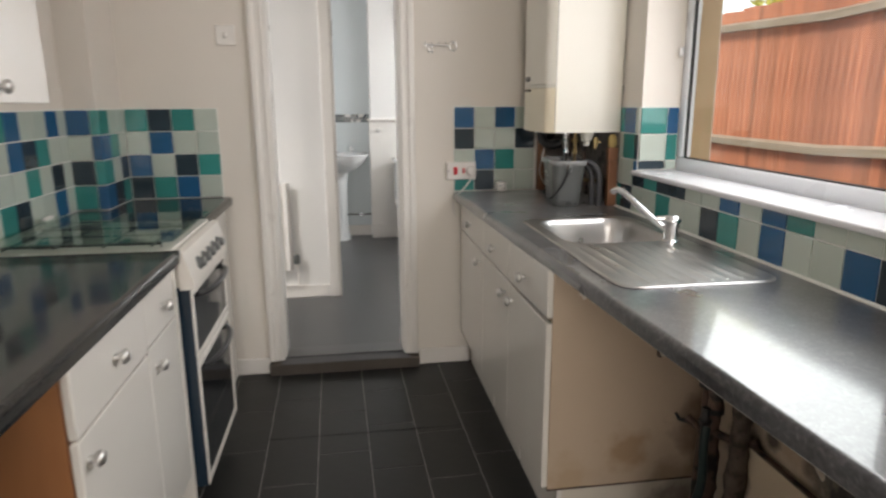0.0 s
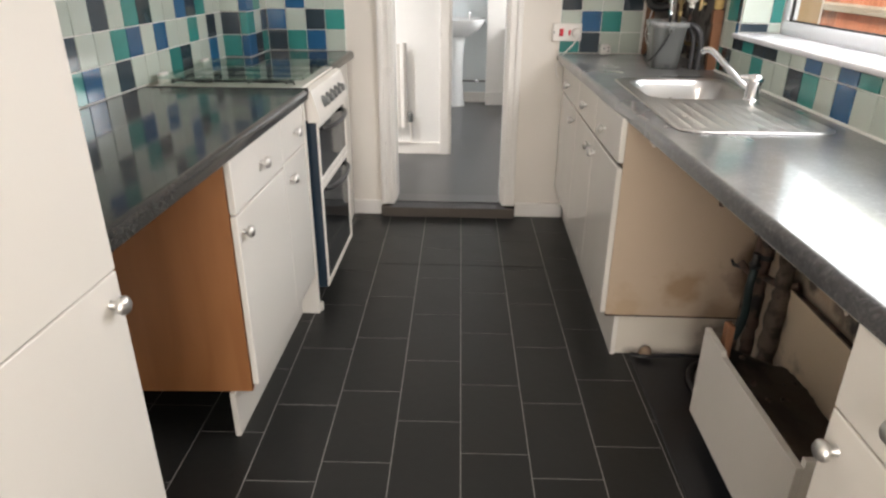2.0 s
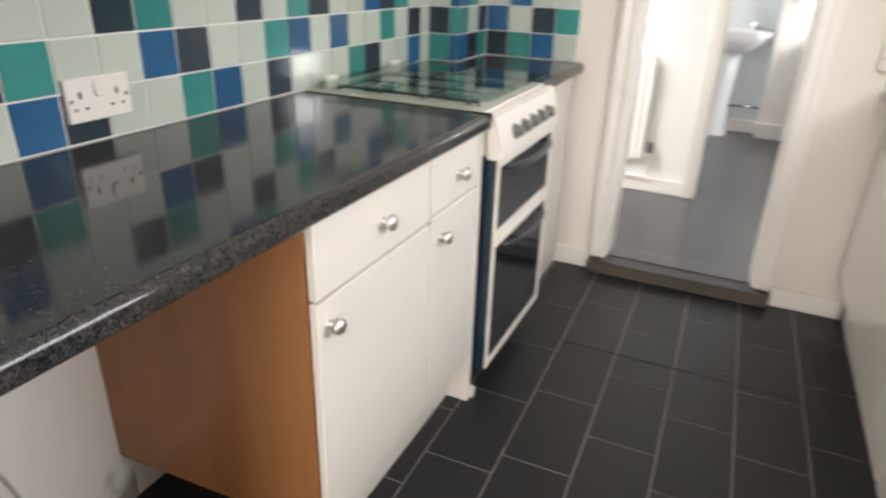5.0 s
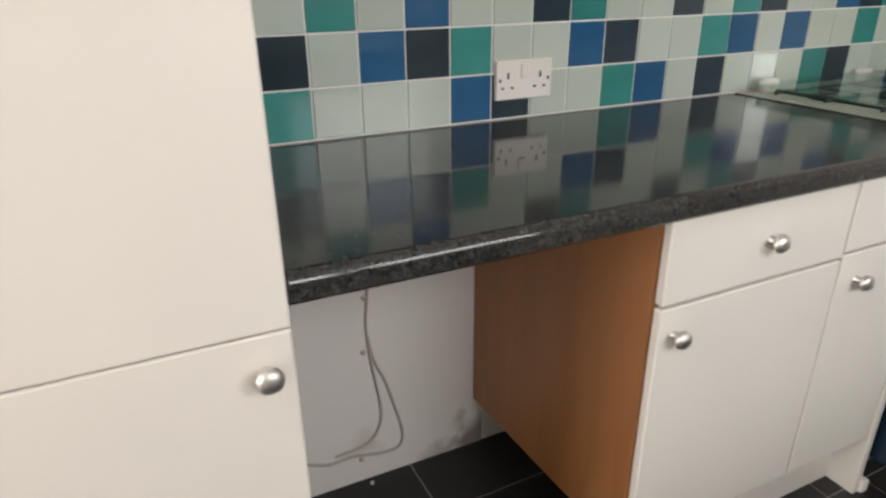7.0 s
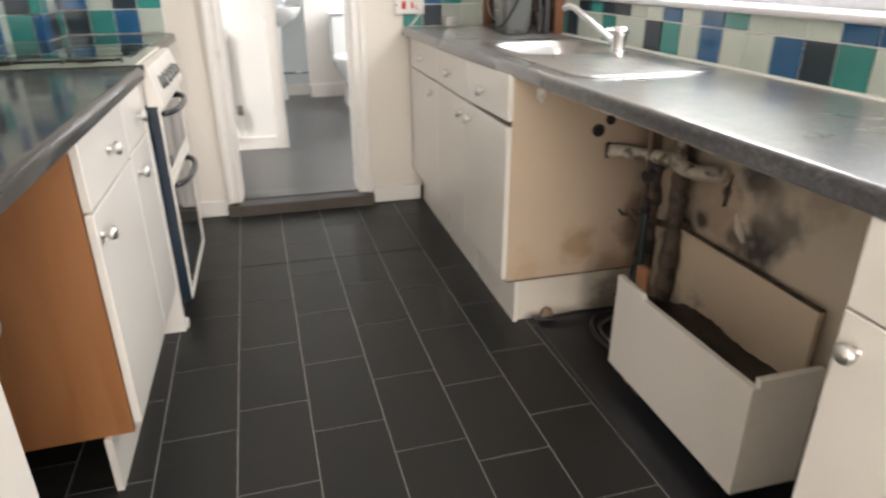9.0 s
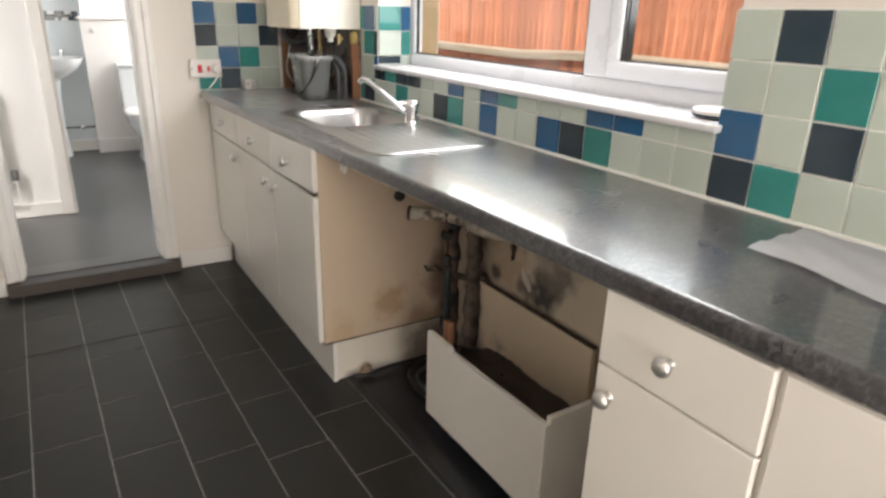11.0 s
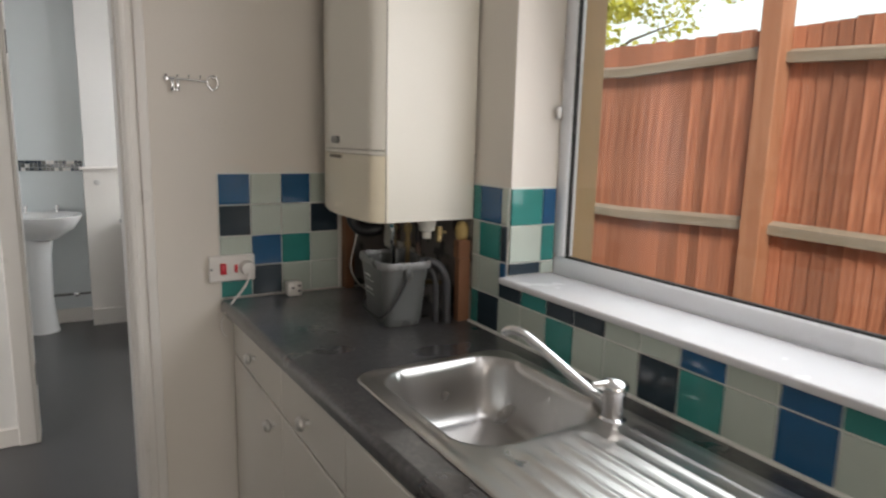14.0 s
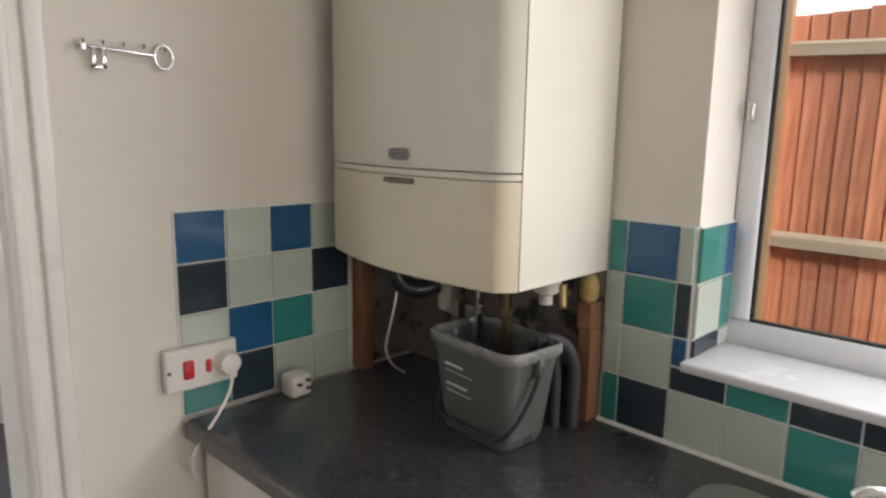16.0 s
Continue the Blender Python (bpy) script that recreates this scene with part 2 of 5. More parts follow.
M_MOULD = stained("mould_stained_board", (0.62, 0.53, 0.42), (((2.222, 2.22, 0.50), 0.24, (0.40, 0.29, 0.20), 0.7), ((2.222, 1.85, 0.68), 0.16, (0.34, 0.27, 0.20), 0.6), ((2.222, 2.088, 0.65), 0.15, (0.06, 0.06, 0.06), 0.9), ((2.222, 2.03, 0.48), 0.17, (0.04, 0.04, 0.04), 0.97), ((2.222, 1.955, 0.55), 0.13, (0.12, 0.11, 0.10), 0.8), ((2.222, 2.14, 0.46), 0.07, (0.10, 0.08, 0.07), 0.8), ((2.222, 2.02, 0.58), 0.20, (0.24, 0.20, 0.17), 0.6),
    ((2.222, 2.38, 0.35), 0.22, (0.035, 0.03, 0.028), 0.95), ((2.222, 2.28, 0.45), 0.07, (0.05, 0.04, 0.035), 0.9), ((2.222, 2.40, 0.62), 0.15, (0.06, 0.05, 0.045), 0.8), ((2.222, 2.38, 0.08), 0.24, (0.03, 0.028, 0.028), 0.9), ((2.222, 2.194, 0.572), 0.035, (0.03, 0.025, 0.02), 0.9), ((2.222, 1.6, 0.75), 0.35, (0.40, 0.33, 0.25), 0.6)))
M_SIDE = stained("water_stained_side_board", (0.52, 0.41, 0.305), (((1.95, 2.552, 0.30), 0.17, (0.33, 0.21, 0.11), 0.7), ((1.76, 2.552, 0.22), 0.16, (0.42, 0.30, 0.18), 0.6), ((2.19, 2.552, 0.35), 0.22, (0.16, 0.10, 0.07), 0.7), ((2.10, 2.552, 0.19), 0.15, (0.30, 0.20, 0.12), 0.6)))
# Board gets darker low down, most at its far end.
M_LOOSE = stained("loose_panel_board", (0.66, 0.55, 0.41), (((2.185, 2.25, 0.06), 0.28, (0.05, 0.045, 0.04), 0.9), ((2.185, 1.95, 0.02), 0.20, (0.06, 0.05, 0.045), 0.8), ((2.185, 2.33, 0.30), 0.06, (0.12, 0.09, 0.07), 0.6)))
M_FOAM = mat("yellowed_foam", (0.50, 0.36, 0.14), 0.8, vary=0.25, scale=30, bump=0.5)
M_DIMGREY = mat("dim_grey_hose", (0.06, 0.06, 0.065), 0.5, vary=0.15, scale=12)
M_DULL = stained("dull_white_board", (0.66, 0.61, 0.53), (((2.15, 2.585, 0.05), 0.22, (0.16, 0.12, 0.09), 0.7), ((1.80, 2.585, 0.0), 0.07, (0.15, 0.12, 0.10), 0.6)))
# Grey plaster kept darker than its own tone for the recess's shade.
M_RECESS = mat("darkened_plaster", (0.24, 0.22, 0.20), 0.85, vary=0.35, scale=6, bump=0.6, bscale=14, dark=(0.05, 0.045, 0.04), spots=-0.04)
M_FITTING = mat("aged_white_fitting", (0.60, 0.58, 0.52), 0.4, vary=0.12, scale=20)
M_BRASS = mat("dull_brass", (0.35, 0.26, 0.13), 0.4, 0.9, 0.2, 25)
M_WASTE = mat("dirty_waste_pipe", (0.56, 0.52, 0.43), 0.45, vary=0.3, scale=14, dark=(0.12, 0.09, 0.07), spots=0.0)
for _e in [n for n in M_WASTE.node_tree.nodes if n.type == "TEX_NOISE"]:
    _e.inputs["Scale"].default_value = min(_e.inputs["Scale"].default_value, 22)
M_DIRTY = mat("tarred_pipe", (0.12, 0.075, 0.055), 0.6, vary=0.4, scale=20, bump=0.5, bscale=22, dark=(0.015, 0.012, 0.012), spots=0.04)
M_LAG = mat("sooty_brown_lagging", (0.15, 0.115, 0.092), 0.8, vary=0.45, scale=16, bump=0.6, bscale=26, dark=(0.055, 0.045, 0.038), spots=0.06)
M_BED = stained("sooty_brown_board", (0.13, 0.10, 0.08), (((2.0, 2.20, 0.27), 0.24, (0.02, 0.02, 0.02), 0.95), ((1.93, 1.95, 0.27), 0.13, (0.03, 0.028, 0.03), 0.95), ((1.93, 1.75, 0.27), 0.12, (0.035, 0.03, 0.032), 0.9), ((2.15, 2.10, 0.27), 0.14, (0.05, 0.04, 0.03), 0.8), ((2.05, 1.92, 0.27), 0.16, (0.07, 0.06, 0.05), 0.75)), 0.3)
M_BLACKDIRT = mat("blackened_dirt", (0.03, 0.024, 0.02), 0.9, vary=0.6, scale=14, bump=0.8, bscale=30, dark=(0.10, 0.07, 0.05), spots=-0.05)
M_HOSE = mat("green_black_hose", (0.012, 0.030, 0.032), 0.5, vary=0.4, scale=20)
M_BATTEN = wood("softwood_batten", (0.22, 0.10, 0.05), (0.32, 0.15, 0.08), (12, 12, 1.2), 0.7)
M_FENCE = wood("red_brown_fence_board", (0.31, 0.095, 0.045), (0.60, 0.24, 0.13), (16, 16, 0.8), 0.75, each=0.28, bump=0.5)
M_RAIL = wood("weathered_rail", (0.30, 0.23, 0.16), (0.42, 0.34, 0.26), (9, 0.8, 9), 0.85, bump=0.5)
M_POST = wood("orange_fence_post", (0.47, 0.19, 0.095), (0.58, 0.27, 0.15), (9, 9, 0.8), 0.75, bump=0.3)
M_PATH = mat("paving_concrete", (0.34, 0.32, 0.30), 0.9, vary=0.15, scale=4, bump=0.5)
M_RENDER = mat("white_render", (0.80, 0.80, 0.78), 0.85, vary=0.04, scale=3, bump=0.3)
M_ROOF = mat("pale_roof", (0.60, 0.62, 0.60), 0.8, vary=0.15, scale=5)
M_LEAF = mat("yellow_green_leaf", (0.52, 0.50, 0.05), 0.5, vary=0.35, scale=9, each=0.3)
M_BARK = mat("bark", (0.12, 0.09, 0.06), 0.9, vary=0.3, scale=12, bump=0.8)
M_CERAM = mat("white_ceramic", (0.80, 0.81, 0.81), 0.08, vary=0.01, rvary=0.02)
M_PAPER = mat("paper", (0.72, 0.73, 0.75), 0.7, vary=0.08, scale=20)
M_LINE = mat("seam_shadow_gap", (0.18, 0.16, 0.13), 0.8)
M_HANDLE = mat("dull_bronze_grey", (0.16, 0.145, 0.13), 0.4, 0.5, 0.1, 20)
M_RUBBER = mat("black_gasket", (0.02, 0.02, 0.02), 0.6)
M_TIMBER = mat("pale_timber_reveal", (0.45, 0.30, 0.16), 0.6, vary=0.12, scale=10)


def glass(name, tint=(0.95, 0.98, 0.97), gloss=0.03):
    m = bpy.data.materials.new(name)
    m.use_nodes = True
    N, L = m.node_tree.nodes, m.node_tree.links
    N.remove(N["Principled BSDF"])
    t, g, mx, fr = N.new("ShaderNodeBsdfTransparent"), N.new("ShaderNodeBsdfGlossy"), N.new("ShaderNodeMixShader"), N.new("ShaderNodeLayerWeight")
    t.inputs[0].default_value, g.inputs["Roughness"].default_value = (*tint, 1), 0.02
    pw, ma = N.new("ShaderNodeMath"), N.new("ShaderNodeMath")
    pw.operation, ma.operation = "POWER", "MULTIPLY_ADD"
    pw.inputs[1].default_value, ma.inputs[1].default_value, ma.inputs[2].default_value = 5.0, 0.6, gloss
    L.new(fr.outputs["Facing"], pw.inputs[0])
    L.new(pw.outputs[0], ma.inputs[0])
    L.new(ma.outputs[0], mx.inputs[0])
    L.new(t.outputs[0], mx.inputs[1])
    L.new(g.outputs[0], mx.inputs[2])
    L.new(mx.outputs[0], N["Material Output"].inputs[0])
    return m


M_GLASS = glass("window_glass")
M_LID = glass("smoked_lid_glass", (0.82, 0.90, 0.86), 0.12)

M_CLOUD = bpy.data.materials.new("overcast_cloud")
M_CLOUD.use_nodes = True
_n = M_CLOUD.node_tree.nodes["Principled BSDF"]
_n.inputs["Base Color"].default_value = (0.0, 0.0, 0.0, 1)
_n.inputs["Emission Color"].default_value, _n.inputs["Emission Strength"].default_value = (0.95, 0.98, 1.0, 1), 1.25

# ---- mesh helpers ----


def box(bm, x0, x1, y0, y1, z0, z1, bevel=0.0, segs=1):
    """A box between the limits, with its edges rounded."""
    ret = bmesh.ops.create_cube(bm, size=1)
    vs = ret["verts"]
    for v in vs:
        v.co = Vector(((x0 + x1) / 2 + v.co.x * (x1 - x0), (y0 + y1) / 2 + v.co.y * (y1 - y0), (z0 + z1) / 2 + v.co.z * (z1 - z0)))
    if bevel:
        es = list({e for v in vs for e in v.link_edges})
        bmesh.ops.bevel(bm, geom=es, offset=bevel, segments=segs, profile=0.5, affect="EDGES")
    return bm


def B(*a, **k):
    return box(bmesh.new(), *a, **k)


def lathe(bm, prof, origin, axis=(0, 0, 1), n=20):
    """A turned shape: prof is rows of (radius, height along the axis)."""
    q = Vector((0, 0, 1)).rotation_difference(Vector(axis))
    rings = []
    for r, h in prof:
        rings.append([bm.verts.new(Vector(origin) + q @ Vector((r * math.cos(2 * math.pi * i / n), r * math.sin(2 * math.pi * i / n), h))) for i in range(n)])
    for a, b in zip(rings, rings[1:]):
        for i in range(n):
            bm.faces.new((a[i], a[(i + 1) % n], b[(i + 1) % n], b[i]))
    bm.faces.new(rings[0][::-1])
    bm.faces.new(rings[-1])
    return bm


def tube(bm, pts, r, n=10):
    """A round bar along the points; r may be one radius or one for each point."""
    pts = [Vector(p) for p in pts]
    rs = r if isinstance(r, (list, tuple)) else [r] * len(pts)
    rings = []
    up = None
    for i, p in enumerate(pts):
        d = (pts[min(i + 1, len(pts) - 1)] - pts[max(i - 1, 0)]).normalized()
        if up is None:
            up = d.orthogonal().normalized()
        up = (up - d * up.dot(d)).normalized()
        s = d.cross(up)
        rings.append([bm.verts.new(p + (up * math.cos(2 * math.pi * k / n) + s * math.sin(2 * math.pi * k / n)) * rs[i]) for k in range(n)])
    for a, b in zip(rings, rings[1:]):
        for k in range(n):
            bm.faces.new((a[k], a[(k + 1) % n], b[(k + 1) % n], b[k]))
    bm.faces.new(rings[0][::-1])
    bm.faces.new(rings[-1])
    return bm


def bez(p0, p1, p2, p3, n=12):
    P = [Vector(p) for p in (p0, p1, p2, p3)]
    return [P[0] * (1 - t) ** 3 + P[1] * 3 * t * (1 - t) ** 2 + P[2] * 3 * t * t * (1 - t) + P[3] * t ** 3 for t in [i / n for i in range(n + 1)]]


def loft(bm, rings, closed=True, caps=True):
    """Skin over rows of points."""
    vs = [[bm.verts.new(p) for p in ring] for ring in rings]
    m = len(rings[0])
    for a, b in zip(vs, vs[1:]):
        for k in range(m if closed else m - 1):
            bm.faces.new((a[k], a[(k + 1) % m], b[(k + 1) % m], b[k]))
    if caps:
        bm.faces.new(vs[0][::-1])
        bm.faces.new(vs[-1])
    return bm


def rrect(cx, cy, hx, hy, r, z, n=5, turn=0.0):
    """A ring of points round a rectangle with round corners."""
    out = []
    for sx, sy, a0 in ((1, 1, 0), (-1, 1, 90), (-1, -1, 180), (1, -1, 270)):
        for i in range(n + 1):
            a = radians(a0 + 90 * i / n)
            out.append((sx * (hx - r) + r * math.cos(a), sy * (hy - r) + r * math.sin(a)))
    c, s = math.cos(turn), math.sin(turn)
    return [Vector((cx + c * x - s * y, cy + s * x + c * y, z)) for x, y in out]


def finish(name, bm, material, smooth=None):
    bmesh.ops.recalc_face_normals(bm, faces=bm.faces[:])
    if smooth is not None:
        limit = radians(50 if smooth == 35 else smooth)
        areas = {f: f.calc_area() for f in bm.faces}
        for f in bm.faces:
            f.smooth = True
        for e in bm.edges:
            if len(e.link_faces) == 2:
                a, b = (areas[f] for f in e.link_faces)
                turn = e.calc_face_angle(0)
                if turn > limit or (turn > 0.09 and max(a, b) > 4e-4 and max(a, b) > 6 * min(a, b)):
                    e.smooth = False
    me = bpy.data.meshes.new(name)
    bm.to_mesh(me)
    bm.free()
    me.materials.append(material)
    return me


def part(name, bm, material, parent, label="", smooth=35):
    """One mesh, a part of the thing or part given; its points are in the world's metres."""
    ob = new(name, finish(name, bm, material, smooth))
    ob.parent = parent
    root = parent
    while root.parent:
        root = root.parent
    if parent is root:
        ob.location = -Vector(root.location)
    return tagged(ob, label)


def thing(name, at, label, category, group="", kind=""):
    ob = new(name)
    ob.location, ob.empty_display_size = at, 0.05
    return tagged(ob, label, category, group, kind)


def setting(name, bm, material, label="", smooth=None):
    return tagged(new(name, finish(name, bm, material, smooth)), label, "", "", "structure")


# ---- large structure ----
XR, YE, ZC, HF = 2.25, 4.0, 2.4, 0.07  # window wall, end wall, ceiling, hall floor

setting("floor", B(-0.12, 2.6, -1.1, 4.0, -0.10, -0.0008), M_FGROUT, "charcoal tiled kitchen floor with thin pale joints")
bm = B(-0.12, 0.0, -1.1, 4.0, -0.1, ZC)
wall_west = setting("wall_west", bm, M_WALL, "cream painted kitchen wall with a band of glass tiles")
bm = bmesh.new()
box(bm, XR, 2.55, -1.1, 1.53, -0.1, ZC)
box(bm, XR, 2.55, 3.25, 4.0, -0.1, ZC)
box(bm, XR, 2.55, 1.53, 3.25, -0.1, 1.055)
box(bm, XR, 2.55, 1.53, 3.25, 2.12, ZC)
wall_east = setting("wall_east", bm, M_WALL, "cream painted window wall with glass tiles round a deep window")
bm = bmesh.new()
box(bm, -0.12, 0.764, 4.0, 4.12, -0.1, ZC)
box(bm, 1.388, 2.55, 4.0, 4.12, -0.1, ZC)
box(bm, 0.764, 1.388, 4.0, 4.12, 2.08, ZC)
wall_north = setting("wall_north", bm, M_WALL, "cream end wall with a doorway to the hall")
# Unseen south wall, left open in the middle for the rear fill.
bm = bmesh.new()
box(bm, -0.12, 0.7, -1.2, -1.1, -0.1, ZC)
box(bm, 1.7, 2.55, -1.2, -1.1, -0.1, ZC)
box(bm, 0.7, 1.7, -1.2, -1.1, 2.1, ZC)
setting("wall_south", bm, M_WALL, "plain cream wall with an assumed opening")
setting("ceiling", B(-0.12, 2.55, -1.2, 4.12, ZC, ZC + 0.1), M_CEIL, "white painted kitchen ceiling")
# pipe boxing in the far corner beyond the cooker
wall_pier = setting("wall_pier", B(0.0, 0.125, 3.70, 4.0, 0.0, ZC), M_WALL, "boxed pipe corner with tiles", None)

# hall and bathroom beyond the doorway
setting("floor_hall", B(-0.4, 2.5, 4.0, 7.2, 0.0, HF), M_VINYL, "grey vinyl hall floor", None)
bm = bmesh.new()
box(bm, -0.5, 1.02, 5.06, 5.14, HF, ZC)
box(bm, 1.02, 1.9, 5.06, 5.14, 2.08, ZC)
box(bm, 1.85, 2.5, 5.06, 5.14, HF, ZC)
setting("wall_hall", bm, M_WHITEWALL, "white hall wall beside the bathroom doorway")
setting("wall_bathroom", B(-0.5, 2.5, 7.05, 7.15, HF, ZC), M_BLUEWALL, "pale blue bathroom wall")
# Side opening at the bathroom is made up for its fill lamp.
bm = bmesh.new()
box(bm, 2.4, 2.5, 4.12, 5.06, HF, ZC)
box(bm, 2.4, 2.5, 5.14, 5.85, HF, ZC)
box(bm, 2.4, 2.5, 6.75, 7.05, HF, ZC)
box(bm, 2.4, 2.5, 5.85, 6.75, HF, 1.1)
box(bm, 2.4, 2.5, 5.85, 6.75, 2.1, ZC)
setting("wall_hall_east", bm, M_WHITEWALL, "white hall and bathroom outer wall with an added opening")
# The gap in this wall is invented to hold the hall lamp.
bm = bmesh.new()
box(bm, -0.5, -0.4, 4.12, 4.3, HF, ZC)
box(bm, -0.5, -0.4, 4.9, 5.06, HF, ZC)
box(bm, -0.5, -0.4, 4.3, 4.9, HF, 1.1)
box(bm, -0.5, -0.4, 4.3, 4.9, 2.1, ZC)
box(bm, 0.5, 0.6, 5.14, 7.05, HF, ZC)
setting("wall_hall_west", bm, M_WHITEWALL, "white hall wall")
setting("ceiling_hall", B(-0.5, 2.5, 4.12, 7.15, ZC, ZC + 0.1), M_CEIL, "white hall ceiling")

setting("lower_wall", B(0.0, 0.004, 1.49, 2.08, 0.0, 0.864), M_LOWWALL, "bare white wall under the worktop")

# step, architraves and skirtings
setting("step", B(0.698, 1.455, 3.947, 4.0, 0.0, 0.056, bevel=0.003), M_STEP, "worn dark wooden step at the doorway")
bm = bmesh.new()
loft(bm, [[Vector((0.750, 3.945, z)), Vector((1.408, 3.945, z)), Vector((1.390, 3.999, z + 0.012)), Vector((0.766, 3.999, z + 0.012))] for z in (0.0565, 0.0595)])
loft(bm, [[Vector((0.7825, 3.9995, z)), Vector((1.3695, 3.9995, z)), Vector((1.3695, 4.14, z - 0.006)), Vector((0.7825, 4.14, z - 0.006))] for z in (0.0680, 0.0785)])
setting("threshold", bm, M_VINYL, "grey vinyl turned down over the step")
door_1 = thing("door_1", (1.08, 4.0, 0), "white painted door lining with moulded architraves", "doorway", kind="structure")
for x0, x1, s in ((0.700, 0.774, 1), (1.378, 1.450, -1)):
    bm = bmesh.new()
    box(bm, x0, x1, 3.984, 3.9995, 0.064, 2.14, bevel=0.004)
    xo = x0 if s > 0 else x1
    box(bm, min(xo, xo + s * 0.03), max(xo, xo + s * 0.03), 3.974, 3.99, 0.064, 2.14, bevel=0.005, segs=2)
    xm = x1 - 0.014 if s > 0 else x0 + 0.014
    box(bm, xm - 0.008, xm + 0.008, 3.978, 3.99, 0.064, 2.14, bevel=0.004, segs=2)
    part("architrave", bm, M_TRIM, door_1)
part("architrave_head", B(0.702, 1.448, 3.978, 3.9995, 2.08, 2.15, bevel=0.004), M_TRIM, door_1)
part("lining", B(0.764, 0.782, 4.0, 4.14, 0.078, 2.08, bevel=0.002), M_TRIM, door_1)
part("lining", B(1.370, 1.388, 4.0, 4.14, 0.078, 2.08, bevel=0.002), M_TRIM, door_1)


def skirting(name, x0, x1, y0, y1, z0, h=0.10):
    bm = B(x0, x1, y0, y1, z0, z0 + h, bevel=0.005, segs=2)
    return setting(name, bm, M_TRIM, "white gloss skirting board", 35)


skirting("baseboard", 0.50, 0.698, 3.982, 3.9995, 0, 0.085)
skirting("baseboard", 1.455, 1.72, 3.982, 3.9995, 0, 0.085)
skirting("baseboard", -0.4, 1.0, 5.042, 5.0595, HF, 0.085)
skirting("baseboard", 0.6, 1.33, 7.03, 7.0495, HF, 0.10)
door_2 = thing("door_2", (1.06, 5.06, HF), "white bathroom door lining with hinges", "doorway", kind="structure")
part("lining", B(1.02, 1.055, 5.036, 5.16, HF, 2.08, bevel=0.003), M_TRIM, door_2)
part("architrave", B(0.975, 1.045, 5.03, 5.0595, HF, 2.13, bevel=0.006, segs=2), M_TRIM, door_2)
part("hinge", B(1.0552, 1.0575, 5.05, 5.09, 0.33, 0.42), M_DARK, door_2)
part("hinge", B(1.0552, 1.0575, 5.05, 5.09, 1.74, 1.83), M_DARK, door_2)

# ---- window ----
window_1 = thing("window_1", (2.42, 2.39, 1.07), "white plastic double window over the sink with an opening casement", "window", kind="structure")
Y0, Y1, Z0, Z1 = 1.53, 3.25, 1.066, 2.12
bm = bmesh.new()
box(bm, 2.405, 2.444, Y0, Y1, Z0, 1.122, bevel=0.006)
box(bm, 2.405, 2.444, Y0, Y1, 2.06, Z1, bevel=0.006)
box(bm, 2.405, 2.444, 3.205, Y1, 1.122, 2.06, bevel=0.006)
box(bm, 2.405, 2.444, Y0, 1.58, 1.122, 2.06, bevel=0.006)
box(bm, 2.405, 2.444, 2.05, 2.15, 1.122, 2.06, bevel=0.006)
part("window_frame", bm, M_UPVC, window_1)
bm = bmesh.new()
for a in ((2.395, 2.438, 1.582, 2.048, 1.124, 1.174), (2.395, 2.438, 1.582, 2.048, 2.008, 2.058), (2.395, 2.438, 1.582, 1.632, 1.174, 2.008), (2.395, 2.438, 1.998, 2.048, 1.174, 2.008)):
    box(bm, *a, bevel=0.005)
sash = part("casement", bm, M_UPVC, window_1)
bm = bmesh.new()
for (a, b2, c, d, x) in ((2.15, 3.205, 1.122, 2.06, 2.412), (1.632, 1.998, 1.174, 2.008, 2.402)):
    g = 0.005
    for q in ((a, b2, c, c + g), (a, b2, d - g, d), (a, a + g, c, d), (b2 - g, b2, c, d)):
        box(bm, x, x + 0.012, *q)
box(bm, 2.414, 2.4430, 1.991, 1.9985, 1.174, 2.008)
part("gasket", bm, M_RUBBER, window_1)
for (a, b2, c, d) in ((2.15, 3.205, 1.122, 2.06), (1.632, 1.998, 1.174, 2.008)):
    p = part("pane", B(2.426, 2.431, a, b2, c, d), M_GLASS, window_1, "clear glass pane")
    p.visible_shadow = False
bm = B(2.380, 2.396, 2.012, 2.032, 1.500, 1.585, bevel=0.004)
tube(bm, [(2.368, 1.915, 1.566), (2.366, 1.96, 1.566), (2.370, 2.06, 1.560)], [0.0045, 0.005, 0.004], 8)
part("window_handle", bm, M_HANDLE, window_1, "dull bronze-grey casement handle")
part("stay", B(2.376, 2.384, 1.76, 1.925, 1.560, 1.569, bevel=0.002), M_UPVC, window_1, "white stay bar")
bm = B(2.390, 2.405, 2.202, 2.226, 1.550, 1.574, bevel=0.001)
bmesh.ops.rotate(bm, cent=(2.39, 2.214, 1.562), matrix=Matrix.Rotation(radians(40), 3, "X"), verts=bm.verts)
part("latch", bm, M_GREY, window_1, "grey latch keep")
bm = B(2.375, 2.395, 3.222, 3.236, 1.50, 1.535, bevel=0.004)
part("catch", bm, M_KNOB, window_1, "small grey catch on the frame")
setting("window_sill", B(2.222, 2.405, Y0 - 0.006, Y1 + 0.004, 1.056, 1.074, bevel=0.004, segs=2), M_SILL, "glossy white board window sill", 35)
# timber sub-frame beyond the panes
bm = B(2.445, 2.53, 3.222, 3.25, 1.06, 2.12)
setting("outer_reveal", bm, M_TIMBER, "pale timber edge outside the window")

# ---- outdoors ----
setting("backdrop", B(70, 70.2, -140, 140, -0.15, 110), M_CLOUD, "plain bright overcast sky")
